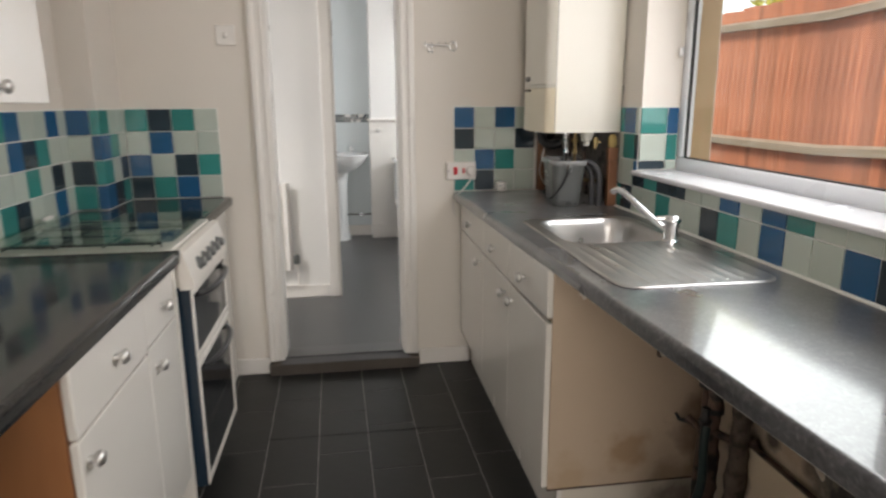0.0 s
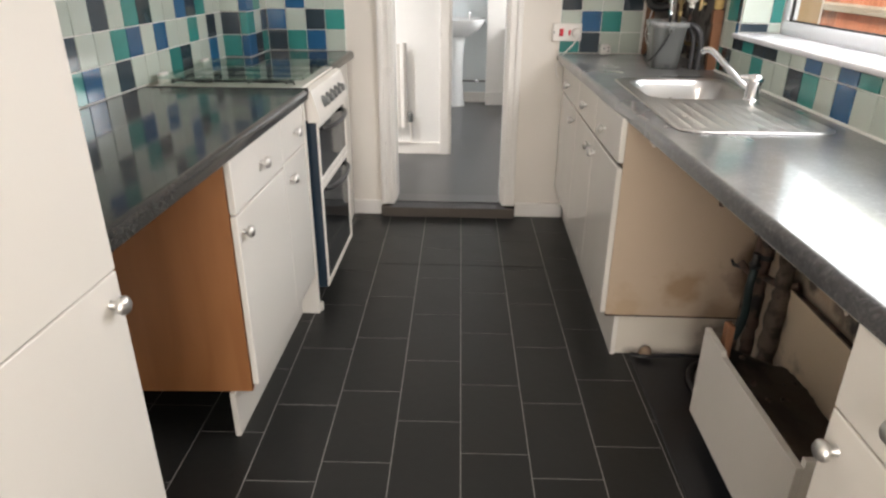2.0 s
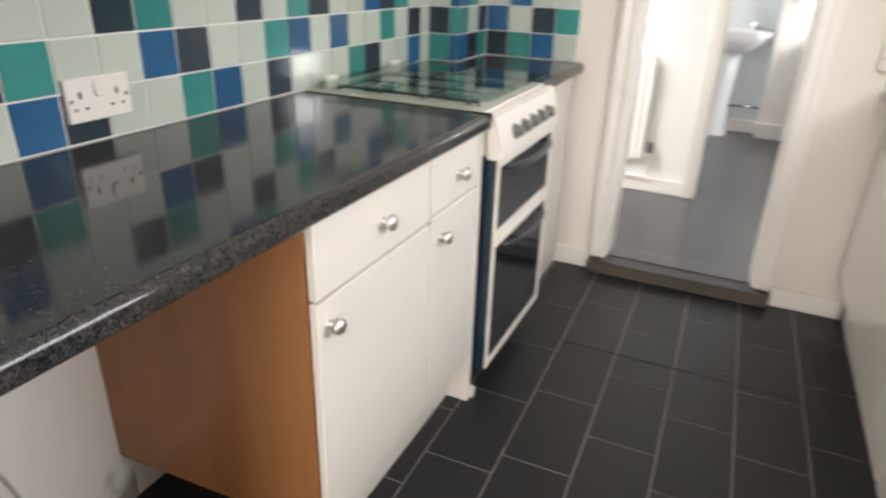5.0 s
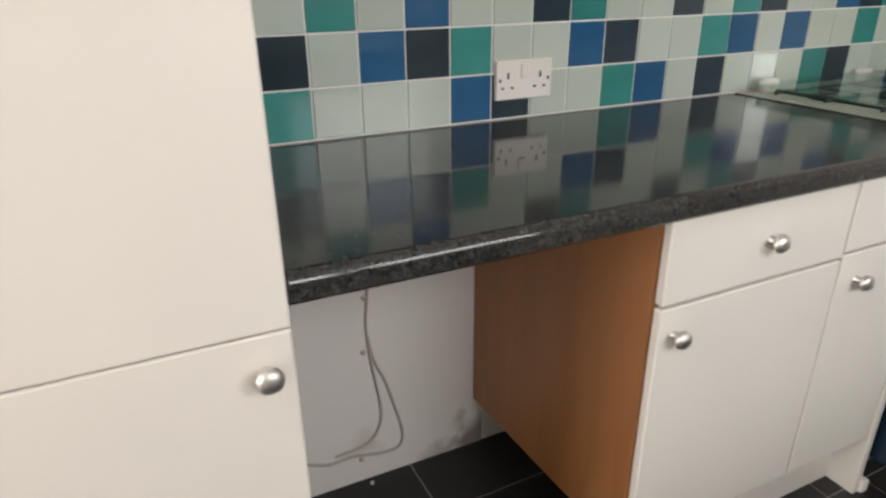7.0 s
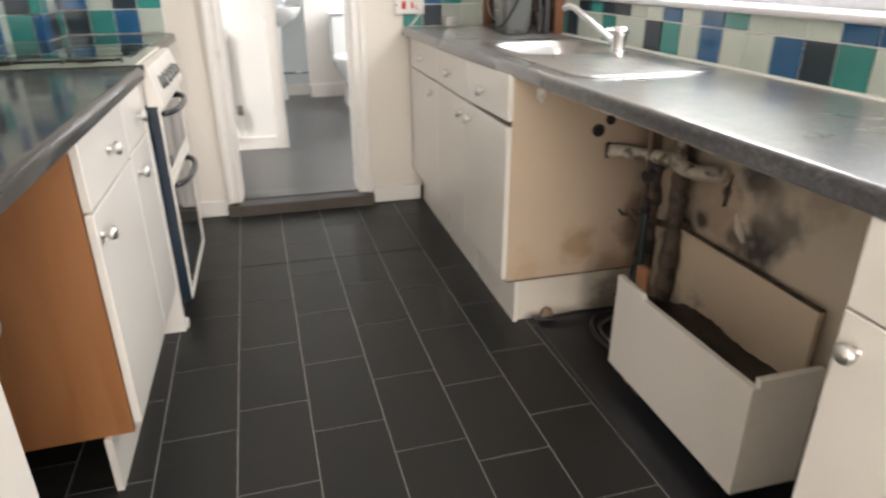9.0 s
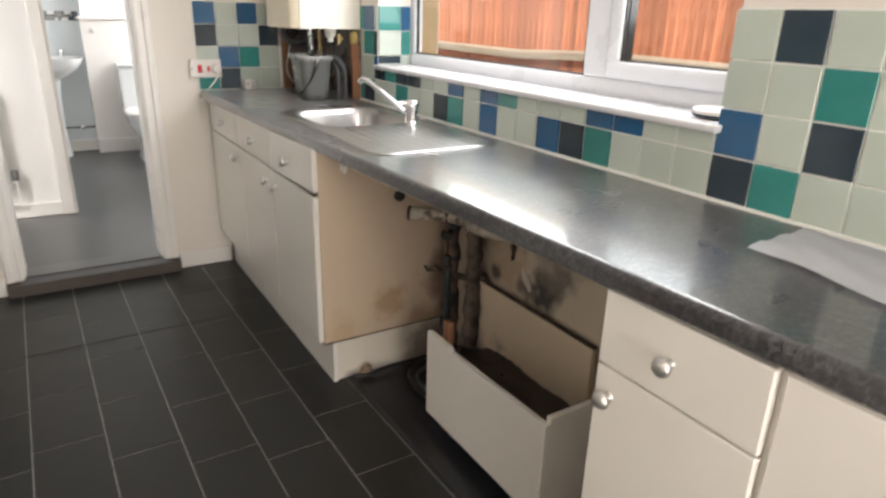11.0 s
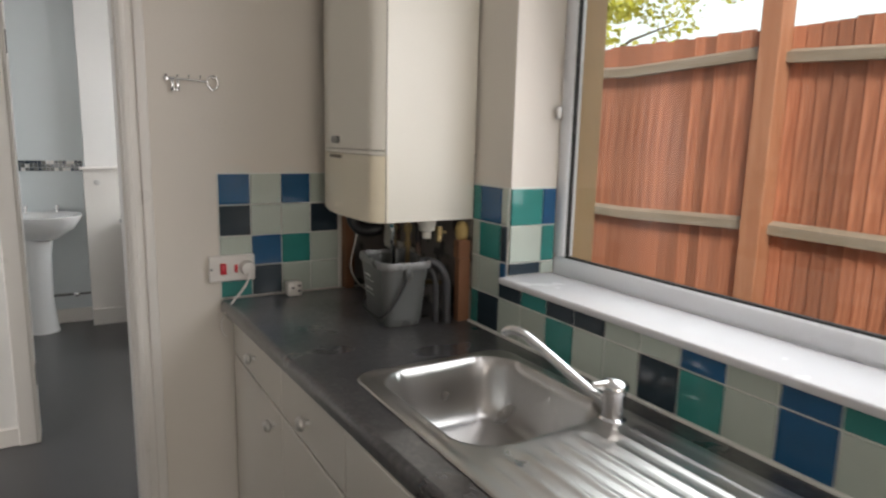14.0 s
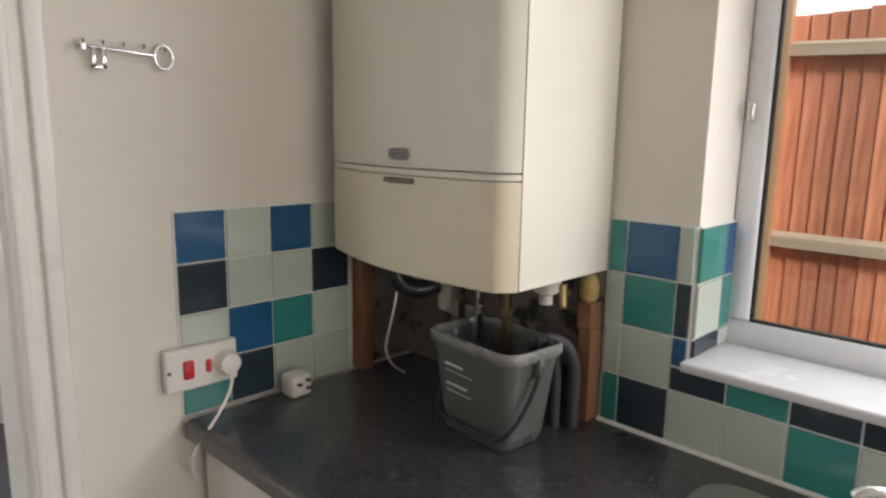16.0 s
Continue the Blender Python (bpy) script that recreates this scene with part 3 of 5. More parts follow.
setting("ground", B(-60, 80, -60, 80, -0.35, -0.15), M_PATH, "plain concrete ground outside")
fence = thing("fence", (4.2, 3.5, -0.15), "red-brown feather-edge board fence with weathered rails", "fence")


def sag(y):
    return 0.02 * math.sin(y * 1.3)


for i, y in enumerate((-3.6, -1.77, 0.06, 1.3, 3.775, 7.4)):
    part("post", B(4.10, 4.20, y - 0.055, y + 0.055, -0.15, 2.30, bevel=0.005), M_POST, fence, "orange-brown square fence post")
RAILS = (((3.83, 1.895), (4.7, 1.865), (6.2, 1.915), (9.8, 1.90)), ((-3.9, 1.80), (1.2, 1.79), (2.5, 1.805), (3.72, 1.865)),
         ((3.83, 1.058), (4.7, 1.020), (6.2, 1.030), (9.8, 1.03)), ((-3.9, 1.03), (1.2, 1.04), (2.5, 1.045), (3.72, 1.052)), ((-3.9, 0.25), (9.8, 0.25)))
for rail in RAILS:
    rings = [[Vector((4.160, y, z - 0.035)), Vector((4.160, y, z + 0.012)), Vector((4.205, y, z + 0.030)), Vector((4.205, y, z - 0.035))] for y, z in rail]
    part("rail", loft(bmesh.new(), rings), M_RAIL, fence, "weathered grey arris rail")
board = finish("board", box(bmesh.new(), -0.009, 0.009, -0.036, 0.036, 0.0, 2.12), M_FENCE)
y = -4.0
k = 0
rnd = random.Random(4)
while y < 10:
    o = new("board", board)
    o.parent = fence
    o.matrix_basis = Matrix.Translation(Vector((4.222 + rnd.uniform(-0.003, 0.003), y, -0.105 + sag(y) * 0.5 + rnd.uniform(-0.008, 0.008))) - Vector(fence.location)) @ Matrix.Rotation(radians(10 + rnd.uniform(-1.5, 1.5)), 4, "Z")
    y += 0.068 + rnd.uniform(-0.004, 0.004)
# Sheet added behind the boards to block light, so gaps look dark.
part("backing", B(4.240, 4.248, -4, 10, -0.15, 1.98), M_FENCE, fence)
part("gravel_board", B(4.205, 4.21, -4, 10, -0.15, 0.05), M_RAIL, fence)

house = thing("neighbouring_house", (11.0, 9.0, -0.15), "white rendered house with a pale roof beyond the fence", "house")
part("wall", B(10.0, 16.0, -3.0, 16.0, -0.15, 2.9), M_RENDER, house)
part("roof", loft(bmesh.new(), [[Vector((9.95, -3.1, 2.9)), Vector((16.1, -3.1, 2.9)), Vector((13, -3.1, 3.4))], [Vector((9.95, 16.1, 2.9)), Vector((16.1, 16.1, 2.9)), Vector((13, 16.1, 3.4))]]), M_ROOF, house)

tree = thing("tree", (7.0, 8.1, -0.15), "small yellow-green leafy tree beyond the fence", "tree")
bm = bmesh.new()
tube(bm, [(7.0, 8.1, -0.15), (7.05, 8.15, 1.2), (6.95, 8.1, 2.3), (7.0, 8.1, 3.3)], [0.1, 0.08, 0.06, 0.03], 8)
for i in range(9):
    a = i * 2.4
    z = 1.3 + i * 0.2
    tube(bm, [(7, 8.1, z), (7 + 0.5 * math.cos(a), 8.1 + 0.5 * math.sin(a), z + 0.4), (7 + 1.0 * math.cos(a), 8.1 + 1.0 * math.sin(a), z + 0.6)], [0.03, 0.02, 0.008], 6)
part("trunk", bm, M_BARK, tree)
verts, faces = [], []
rl = random.Random(7)
clumps = [(rl.uniform(-1.1, 1.1), rl.uniform(-1.3, 1.3), rl.uniform(1.6, 3.7), rl.uniform(0.25, 0.5)) for _ in range(34)]
for i in range(9000):
    cx, cy, cz, cr = clumps[i % len(clumps)]
    d = Vector((rl.gauss(0, 1), rl.gauss(0, 1), rl.gauss(0, 1))).normalized() * cr * rl.uniform(0.5, 1.05)
    c = Vector((7.0 + cx, 8.1 + cy, cz)) + d
    u = Vector((rl.gauss(0, 1), rl.gauss(0, 1), rl.gauss(0, 0.6))).normalized() * 0.045
    w = u.cross(Vector((rl.gauss(0, 1), rl.gauss(0, 1), rl.gauss(0, 1)))).normalized() * 0.025
    n0 = len(verts)
    verts += [c - u, c + w, c + u, c - w]
    faces.append((n0, n0 + 1, n0 + 2, n0 + 3))
me = bpy.data.meshes.new("crown")
me.from_pydata(verts, [], faces)
me.materials.append(M_LEAF)
crown = tagged(new("crown", me), "yellow-green leaves", kind="stuff")
crown.parent, crown.location = tree, -Vector(tree.location)

# ---- kitchen units ----


def knob(parent, x, y, z, sx):
    """A round satin knob standing out along x from x."""
    return part("knob", lathe(bmesh.new(), [(0.008, 0), (0.0065, 0.004), (0.006, 0.010), (0.011, 0.013), (0.0160, 0.017), (0.0170, 0.021), (0.0160, 0.025), (0.012, 0.0295), (0.004, 0.0315)], (x, y, z), (sx, 0, 0), 20), M_KNOB, parent, "round satin nickel knob", 50)


def front(name, parent, xf, sx, y0, y1, z0, z1, tilt=0.0):
    """A door or drawer front 18 mm thick whose outer face is at xf; sx is the way that it faces."""
    g = 0.0015
    bm = B(min(xf, xf - sx * 0.018), max(xf, xf - sx * 0.018), y0 + g, y1 - g, z0 + g, z1 - g, bevel=0.0025, segs=2)
    if tilt:
        bmesh.ops.rotate(bm, cent=(xf, y1, z1), matrix=Matrix.Rotation(radians(tilt), 3, "X"), verts=bm.verts)
    return part(name, bm, M_DOOR, parent)


LX = 0.592
unit_a = thing("base_cabinet", (0.3, 2.3, 0), "white kitchen base cabinet with one drawer and an orange wood-effect side", "cabinet", "base cabinets beside the cooker")
part("side_panel", loft(bmesh.new(), [[Vector((0.006, 2.052, z)), Vector((LX - 0.02, 2.078, z)), Vector((LX - 0.02, 2.096, z)), Vector((0.006, 2.070, z))] for z in (0.155, 0.865)]), M_ORANGE, unit_a, "orange beech-effect side panel")
part("body", B(0.035, LX - 0.02, 2.103, 2.515, 0.155, 0.173), M_DOOR, unit_a)
part("side_panel", B(0.035, LX - 0.02, 2.515, 2.531, 0.155, 0.865), M_DOOR, unit_a)
dr = front("drawer", unit_a, LX, 1, 2.081, 2.531, 0.708, 0.866)
knob(dr, LX, 2.315, 0.786, 1)
dd = front("door", unit_a, LX, 1, 2.081, 2.531, 0.175, 0.704)
knob(dd, LX, 2.118, 0.650, 1)
part("plinth", B(0.508, 0.524, 2.062, 2.86, 0.0, 0.155), M_DOOR, unit_a)
unit_b = thing("base_cabinet", (0.3, 2.7, 0), "narrow white kitchen base cabinet with a small drawer beside the cooker", "cabinet", "base cabinets beside the cooker")
part("body", B(0.035, LX - 0.02, 2.535, 2.815, 0.155, 0.865), M_DOOR, unit_b)
dr = front("drawer", unit_b, LX, 1, 2.533, 2.815, 0.716, 0.866)
knob(dr, LX, 2.69, 0.786, 1)
dd = front("door", unit_b, LX, 1, 2.533, 2.815, 0.175, 0.712)
knob(dd, LX, 2.592, 0.650, 1)
endp = thing("end_panel", (0.3, 2.84, 0), "white end panel between the narrow cabinet and the cooker", "panel")
part("panel", B(0.035, LX + 0.004, 2.817, 2.838, 0.0, 0.865, bevel=0.001), M_DOOR, endp)
part("foot", B(0.50, LX + 0.012, 2.838, 2.862, 0.0, 0.035, bevel=0.002), M_DOOR, endp)

tall = thing("tall_cabinet", (0.3, 1.2, 0), "tall white larder cabinet with three stacked doors beside the worktop", "cabinet")
part("body", B(0.0, 0.592, 0.90, 1.487, 0.0, 2.15, bevel=0.001), M_DOOR, tall)
dd = front("door", tall, 0.612, 1, 0.90, 1.488, 1.3438, 2.15)
knob(dd, 0.612, 1.452, 1.388, 1)
dd = front("door", tall, 0.612, 1, 0.90, 1.488, 0.8388, 1.3442)
dd = front("door", tall, 0.612, 1, 0.90, 1.488, 0.12, 0.8392)
knob(dd, 0.612, 1.452, 0.790, 1)

# knee space behind the left worktop: cable clipped to the wall
cord = thing("cable", (0.0, 1.7, 0), "thin pale flex clipped to the wall under the worktop", "cable")
X_ = 0.0085


def flex(rows, r):
    """A smooth flex on the wall through rows of (along, height)."""
    out = []
    n = len(rows)
    for i in range(n - 1):
        p0, p1, p2, p3 = (Vector((X_, *rows[min(max(k, 0), n - 1)])) for k in (i - 1, i, i + 1, i + 2))
        out += bez(p1, p1 + (p2 - p0) / 6, p2 - (p3 - p1) / 6, p2, 5)[(1 if i else 0):]
    return tube(bmesh.new(), out, r, 8)


part("flex", flex([(1.773, 0.86), (1.771, 0.562), (1.763, 0.463), (1.768, 0.371), (1.784, 0.254), (1.788, 0.189), (1.770, 0.138), (1.735, 0.112), (1.66, 0.105)], 0.0036), M_FLEX, cord)
part("flex", flex([(1.765, 0.43), (1.777, 0.357), (1.802, 0.293), (1.822, 0.215), (1.842, 0.125), (1.832, 0.078), (1.782, 0.073), (1.703, 0.090), (1.641, 0.088), (1.577, 0.112), (1.50, 0.115)], 0.0042), M_FLEX, cord)
for y_, z_ in ((1.762, 0.53), (1.752, 0.385), (1.728, 0.07)):
    part("clip", lathe(bmesh.new(), [(0.006, 0), (0.006, 0.006), (0.003, 0.009)], (0.004, y_, z_), (1, 0, 0), 10), M_FLEX, cord)


def worktop(name, y0, y1, xb, xf, label, hole=None, z1=0.905, th=0.040, slant=0.0):
    """A laminate worktop with a rounded front edge from xb at the wall to xf, and a cut-out (x0, x1, y0, y1)."""
    s = 1 if xf > xb else -1
    r = 0.017
    xs = [xb] + (sorted(hole[:2], key=lambda v: s * v) if hole else []) + [xf - s * r]
    nose = [(xf - s * r + s * r * math.sin(radians(a)), z1 - r + r * math.cos(radians(a))) for a in range(15, 91, 15)]
    low = [(xf, z1 - th + 0.006), (xf - s * 0.006, z1 - th)]
    top = [(x, z1) for x in xs]
    bot = [(x, z1 - th) for x in xs[::-1]]
    prof = top + nose + low + bot
    ys = [y0] + (list(hole[2:]) if hole else []) + [y1]
    bm = bmesh.new()
    V = [[bm.verts.new((x + (slant * (y1 - y) if s * (x - xf) > -0.02 else 0), y, z)) for x, z in prof] for y in ys]
    n = len(prof)
    h = (1, n - 3) if hole else ()
    for j in range(len(ys) - 1):
        for k in range(n):
            if hole and j == 1 and k in h:
                continue
            bm.faces.new((V[j][k], V[j][(k + 1) % n], V[j + 1][(k + 1) % n], V[j + 1][k]))
    if hole:
        a, b2, c, d = 1, 2, n - 3, n - 2
        for p, q in ((a, d), (b2, c)):
            bm.faces.new((V[1][p], V[2][p], V[2][q], V[1][q]))
        for j in (1, 2):
            bm.faces.new((V[j][a], V[j][b2], V[j][c], V[j][d]))
    for j in (0, -1):
        if hole:
            bm.faces.new(V[j])
        else:
            bm.faces.new(V[j])
    ob = thing(name, (xb, (y0 + y1) / 2, z1), label, "worktop")
    part("slab", bm, M_TOPR if hole else M_TOP, ob, smooth=40)
    if xb == 0.0 and y0 < 2:
        part("end_cap", B(xf - 0.030, xf - 0.003, y0 - 0.0022, y0 - 0.0004, z1 - th + 0.001, z1 - 0.006), M_RUBBER, ob, "dark end cap")
        # Black strip takes the place of the shaded gap before the cooker.
        part("end_strip", B(0.02, xf, y1 + 0.0004, y1 + 0.010, z1 - 0.02, z1 + 0.002), M_RUBBER, ob, "black strip drawn for the gap beside the cooker")
    return ob


left_top = worktop("worktop", 1.490, 2.842, 0.0, 0.612, "glossy charcoal granite-effect worktop on white cabinets")
worktop("worktop", 3.42, 3.992, 0.0, 0.575, "short charcoal worktop piece beyond the cooker")
right_top = worktop("worktop", 0.45, 3.975, 2.243, 1.634, "long charcoal granite-effect worktop with an inset steel sink", hole=(2.156, 1.786, 2.712, 3.146), slant=0.0345)
# filler below the short worktop
fil = thing("filler_panel", (0.55, 3.7, 0), "white filler panel between the cooker and the wall", "panel")
part("panel", B(0.52, 0.538, 3.43, 3.98, 0.0, 0.865), M_DOOR, fil)

# wall cabinets
for (y0, y1, kn, lab) in ((1.49, 2.068, 2.03, "white wall cabinet beside the tall larder cabinet"), (2.068, 2.49, 2.13, "glossy white wall cabinet with a satin knob"), (2.49, 2.795, 2.537, "narrow white wall cabinet at the end of the row")):
    wc_ = thing("wall_cabinet", (0.0, (y0 + y1) / 2, 1.34), lab, "cabinet", "wall cabinets")
    part("body", B(0.002, 0.312, y0, y1, 1.342, 2.05, bevel=0.001), M_DOOR, wc_)
    dd = front("door", wc_, 0.332, 1, y0, y1, 1.340, 2.05)
    knob(dd, 0.332, kn, 1.380, 1)

# ---- cooker ----
ck = thing("cooker", (0.35, 3.14, 0), "white freestanding cooker with black glass doors and a glass lid", "cooker")
CX = 0.628
part("body", B(0.02, CX - 0.03, 2.872, 3.415, 0.098, 0.895, bevel=0.003), M_COOK, ck)
# Dark block stands in for the floor shadow below the doors.
part("plinth", B(0.06, CX - 0.09, 2.89, 3.40, 0.0, 0.098), M_DARK, ck, "dark recessed plinth drawn for the floor shadow")
part("side_strip", B(CX - 0.062, CX - 0.002, 2.864, 2.871, 0.098, 0.785), M_NAVY, ck, "dark navy side strip")
bm = bmesh.new()
loft(bm, [[Vector((CX - 0.03, y, 0.778)), Vector((CX + 0.014, y, 0.778)), Vector((CX + 0.014, y, 0.796)), Vector((CX - 0.012, y, 0.893)), Vector((CX - 0.03, y, 0.900))] for y in (2.862, 3.420)])
part("control_panel", bm, M_COOK, ck, smooth=20)
for i in range(5):
    yk = 2.99 + i * 0.078
    part("control_knob", lathe(bmesh.new(), [(0.024, 0), (0.022, 0.006), (0.017, 0.012), (0.015, 0.024), (0.009, 0.026)], (CX + 0.002, yk, 0.833), (0.97, 0, 0.22), 16), M_GREY, ck, "dark grey control knob")
for z0, z1 in ((0.536, 0.772), (0.098, 0.528)):
    fr = bmesh.new()
    w = 0.022
    for q in ((2.872, 3.415, z0, z0 + w), (2.872, 3.415, z1 - w, z1), (2.872, 2.872 + w, z0 + w, z1 - w), (3.415 - w, 3.415, z0 + w, z1 - w)):
        box(fr, CX - 0.03, CX + 0.002, *q, bevel=0.002)
    dd = part("oven_door", fr, M_COOK, ck, "white framed black glass oven door")
    part("door_glass", B(CX - 0.026, CX - 0.002, 2.872 + w, 3.415 - w, z0 + w, z1 - w), M_OVEN, dd, "black glass")
    part("door_handle", tube(bmesh.new(), bez((CX - 0.002, 2.96, z1 - 0.035), (CX + 0.055, 2.97, z1 - 0.035), (CX + 0.055, 3.31, z1 - 0.035), (CX - 0.002, 3.33, z1 - 0.035), 16), 0.010, 10), M_DARK, dd, "dark curved handle")
part("hob", B(0.03, CX - 0.045, 2.868, 3.416, 0.895, 0.904, bevel=0.003), M_COOK, ck, "white hob tray")
for cx, cy, r in ((0.18, 3.0, 0.05), (0.43, 3.0, 0.04), (0.18, 3.28, 0.04), (0.43, 3.28, 0.055)):
    part("burner", lathe(bmesh.new(), [(r, 0.904), (r, 0.909), (r * 0.6, 0.911)], (cx, cy, 0), (0, 0, 1), 16), M_DARK, ck, "dark gas burner")
bm = bmesh.new()
for cy in (2.93, 3.07, 3.21, 3.35):
    tube(bm, [(0.08, cy, 0.904), (0.08, cy, 0.915), (0.54, cy, 0.915), (0.54, cy, 0.904)], 0.004, 6)
for cx in (0.10, 0.24, 0.38, 0.52):
    tube(bm, [(cx, 2.90, 0.915), (cx, 3.38, 0.915)], 0.004, 6)
part("pan_support", bm, M_DARK, ck, "thin black pan supports")
bm = bmesh.new()
loft(bm, [rrect(0.32, 3.14, 0.27, 0.275, 0.02, 0.930), rrect(0.32, 3.14, 0.27, 0.275, 0.02, 0.935)])
part("lid", bm, M_LID, ck, "closed smoked glass lid")
for yh in (2.91, 3.31):
    part("lid_hinge", B(0.035, 0.055, yh, yh + 0.06, 0.904, 0.942, bevel=0.004), M_WPLAS, ck, "white lid hinge")

# ---- right-hand cabinets ----
RX = 1.672
units = ((2.555, 2.992, 2.94, 2.795), (2.992, 3.43, 3.045, 3.213), (3.43, 3.975, 3.50, 3.70))
for i, (y0, y1, kd, kw) in enumerate(units):
    u = thing("base_cabinet", (2.0, (y0 + y1) / 2, 0), ("white base cabinet under the sink with a stained bare side", "white base cabinet under the sink with a drawer", "white base cabinet against the end wall")[i], "cabinet", "sink run base cabinets")
    if i == 0:
        part("side_panel", B(RX + 0.018, 2.243, 2.552, 2.570, 0.180, 0.865, bevel=0.001), M_SIDE, u, "water-stained beige side panel")
        part("plinth", B(RX + 0.075, 2.235, 2.585, 2.601, 0.0, 0.172, bevel=0.001), M_DULL, u, "dull white plinth return")
        part("bottom_edge", B(RX + 0.018, 2.235, 2.5505, 2.572, 0.1755, 0.1798), M_DIRTY, u, "thin dark brown line at the bottom edge")
        bm = bmesh.new()
        box(bm, 1.765, 1.79, 2.545, 2.552, 0.800, 0.84)
        box(bm, 1.771, 1.783, 2.538, 2.546, 0.790, 0.812, bevel=0.002)
        part("bracket", bm, M_WPLAS, u, "white plastic bracket")
    else:
        part("side_panel", B(RX + 0.018, 2.243, y0, y0 + 0.016, 0.180, 0.74), M_CARC, u)
    part("body", B(RX + 0.018, 2.243, y0 + 0.018, y1 - 0.002, 0.180, 0.198), M_CARC, u)
    dr = front("drawer", u, RX, -1, y0, y1, 0.722, 0.866, tilt=(-1.2 if i == 0 else 0.0))
    knob(dr, RX, kw, 0.790, -1)
    dd = front("door", u, RX, -1, y0, y1, 0.184, 0.7175)
    knob(dd, RX, kd, 0.665, -1)
    part("plinth", B(RX + 0.058, RX + 0.074, y0 + 0.02, y1, 0.0, 0.178), M_DOOR, u)

NX1 = 1.737
u = thing("base_cabinet", (1.95, 1.18, 0), "white base cabinet with one drawer under the long worktop", "cabinet", "near base cabinets")
part("body", B(NX1 + 0.018, 2.221, 1.02, 1.335, 0.12, 0.865, bevel=0.001), M_DOOR, u)
dr = front("drawer", u, NX1, -1, 1.030, 1.337, 0.722, 0.862)
knob(dr, NX1, 1.190, 0.790, -1)
dd = front("door", u, NX1, -1, 1.030, 1.337, 0.12, 0.7205)
knob(dd, NX1, 1.300, 0.668, -1)
part("plinth", B(NX1 + 0.058, NX1 + 0.074, 1.02, 1.335, 0.0, 0.12), M_DOOR, u)
u = thing("base_cabinet", (1.95, 0.75, 0), "plain white base cabinet under the long worktop", "cabinet", "near base cabinets")
part("body", B(NX1 + 0.012, 2.221, 0.47, 1.018, 0.0, 0.865, bevel=0.001), M_DOOR, u)
front("door", u, NX1 + 0.006, -1, 0.47, 1.022, 0.12, 0.862)

# ---- sink ----
sink = thing("sink", (1.97, 2.70, 0.905), "stainless steel inset sink with a ribbed drainer", "sink")
bm = bmesh.new()
SX0, SX1, SY0, SY1, SR = 1.752, 2.178, 2.245, 3.165, 0.06
NX, NY = 84, 150
ZT = 0.9105


def sink_point(u, v):
    x, y = SX0 + (SX1 - SX0) * u, SY0 + (SY1 - SY0) * v
    cx, cy = min(max(x, SX0 + SR), SX1 - SR), min(max(y, SY0 + SR), SY1 - SR)
    d = math.hypot(x - cx, y - cy)
    if d > SR:
        x, y = cx + (x - cx) * SR / d, cy + (y - cy) * SR / d
        d = SR
    edge = min(x - SX0, SX1 - x, y - SY0, SY1 - y, (SR - d) if (x != cx and y != cy) else 9)
    z = ZT - 0.0035 * math.exp(-(edge / 0.0022) ** 2) - 0.0020 * min(1, max(0, (edge - 0.016) / 0.014))
    # bowl
    bx, by, hx, hy, r = 1.972, 2.93, 0.163, 0.190, 0.075
    qx, qy = abs(x - bx) - (hx - r), abs(y - by) - (hy - r)
    s = math.hypot(max(qx, 0), max(qy, 0)) + min(max(qx, qy), 0) - r
    if s < 0.012:
        t = min(1, max(0, (0.012 - s) / 0.055))
        z -= 0.145 * (1 - (1 - t) ** 3) + 0.012 * min(1, max(0, (-s - 0.05) / 0.1))
    # drainer ribs
    if 2.285 < y < 2.70 and 1.80 < x < 2.125:
        k = min(1, (y - 2.285) / 0.02, (2.70 - y) / 0.03)
        ph = 0.5 + 0.5 * math.cos((x - 1.80) / 0.325 * 2 * math.pi * 8)
        z += 0.0026 * max(0, k) * ph ** 3 - 0.001 * max(0, min(1, k))
    if 2.265 < y < 2.305 and 1.79 < x < 2.13:
        ph = 0.5 + 0.5 * math.cos((x - 1.80) / 0.325 * 2 * math.pi * 8)
        z += 0.0035 * ph ** 4 * math.exp(-((y - 2.283) / 0.007) ** 2)
    return Vector((x, y, z))


FINE = [0.0, 0.0012, 0.0024, 0.004, 0.006, 0.009]
US = FINE + [0.013 + 0.974 * i / NX for i in range(NX + 1)] + [1 - f for f in FINE[::-1]]
VS = FINE + [0.013 + 0.974 * j / NY for j in range(NY + 1)] + [1 - f for f in FINE[::-1]]
G = [[bm.verts.new(sink_point(u, v)) for u in US] for v in VS]
for j in range(len(VS) - 1):
    for i in range(len(US) - 1):
        bm.faces.new((G[j][i], G[j][i + 1], G[j + 1][i + 1], G[j + 1][i]))
basin_ = part("bowl_and_drainer", bm, M_STEEL, sink, smooth=80)
part("waste", lathe(bmesh.new(), [(0.042, 0.0), (0.040, 0.003), (0.028, 0.002), (0.010, -0.001)], (1.965, 2.93, 0.755), (0, 0, 1), 20), M_CHROME, sink, "chrome waste fitting")

tap = thing("mixer_tap", (2.118, 2.712, 0.908), "chrome kitchen mixer tap with a long swivel spout", "tap")
part("base", lathe(bmesh.new(), [(0.027, 0), (0.027, 0.004), (0.022, 0.008), (0.0225, 0.012), (0.0235, 0.056), (0.0245, 0.058), (0.0275, 0.061), (0.0285, 0.069), (0.024, 0.079), (0.014, 0.084), (0.004, 0.085)], (2.118, 2.712, 0.908), (0, 0, 1), 24), M_CHROME, tap)
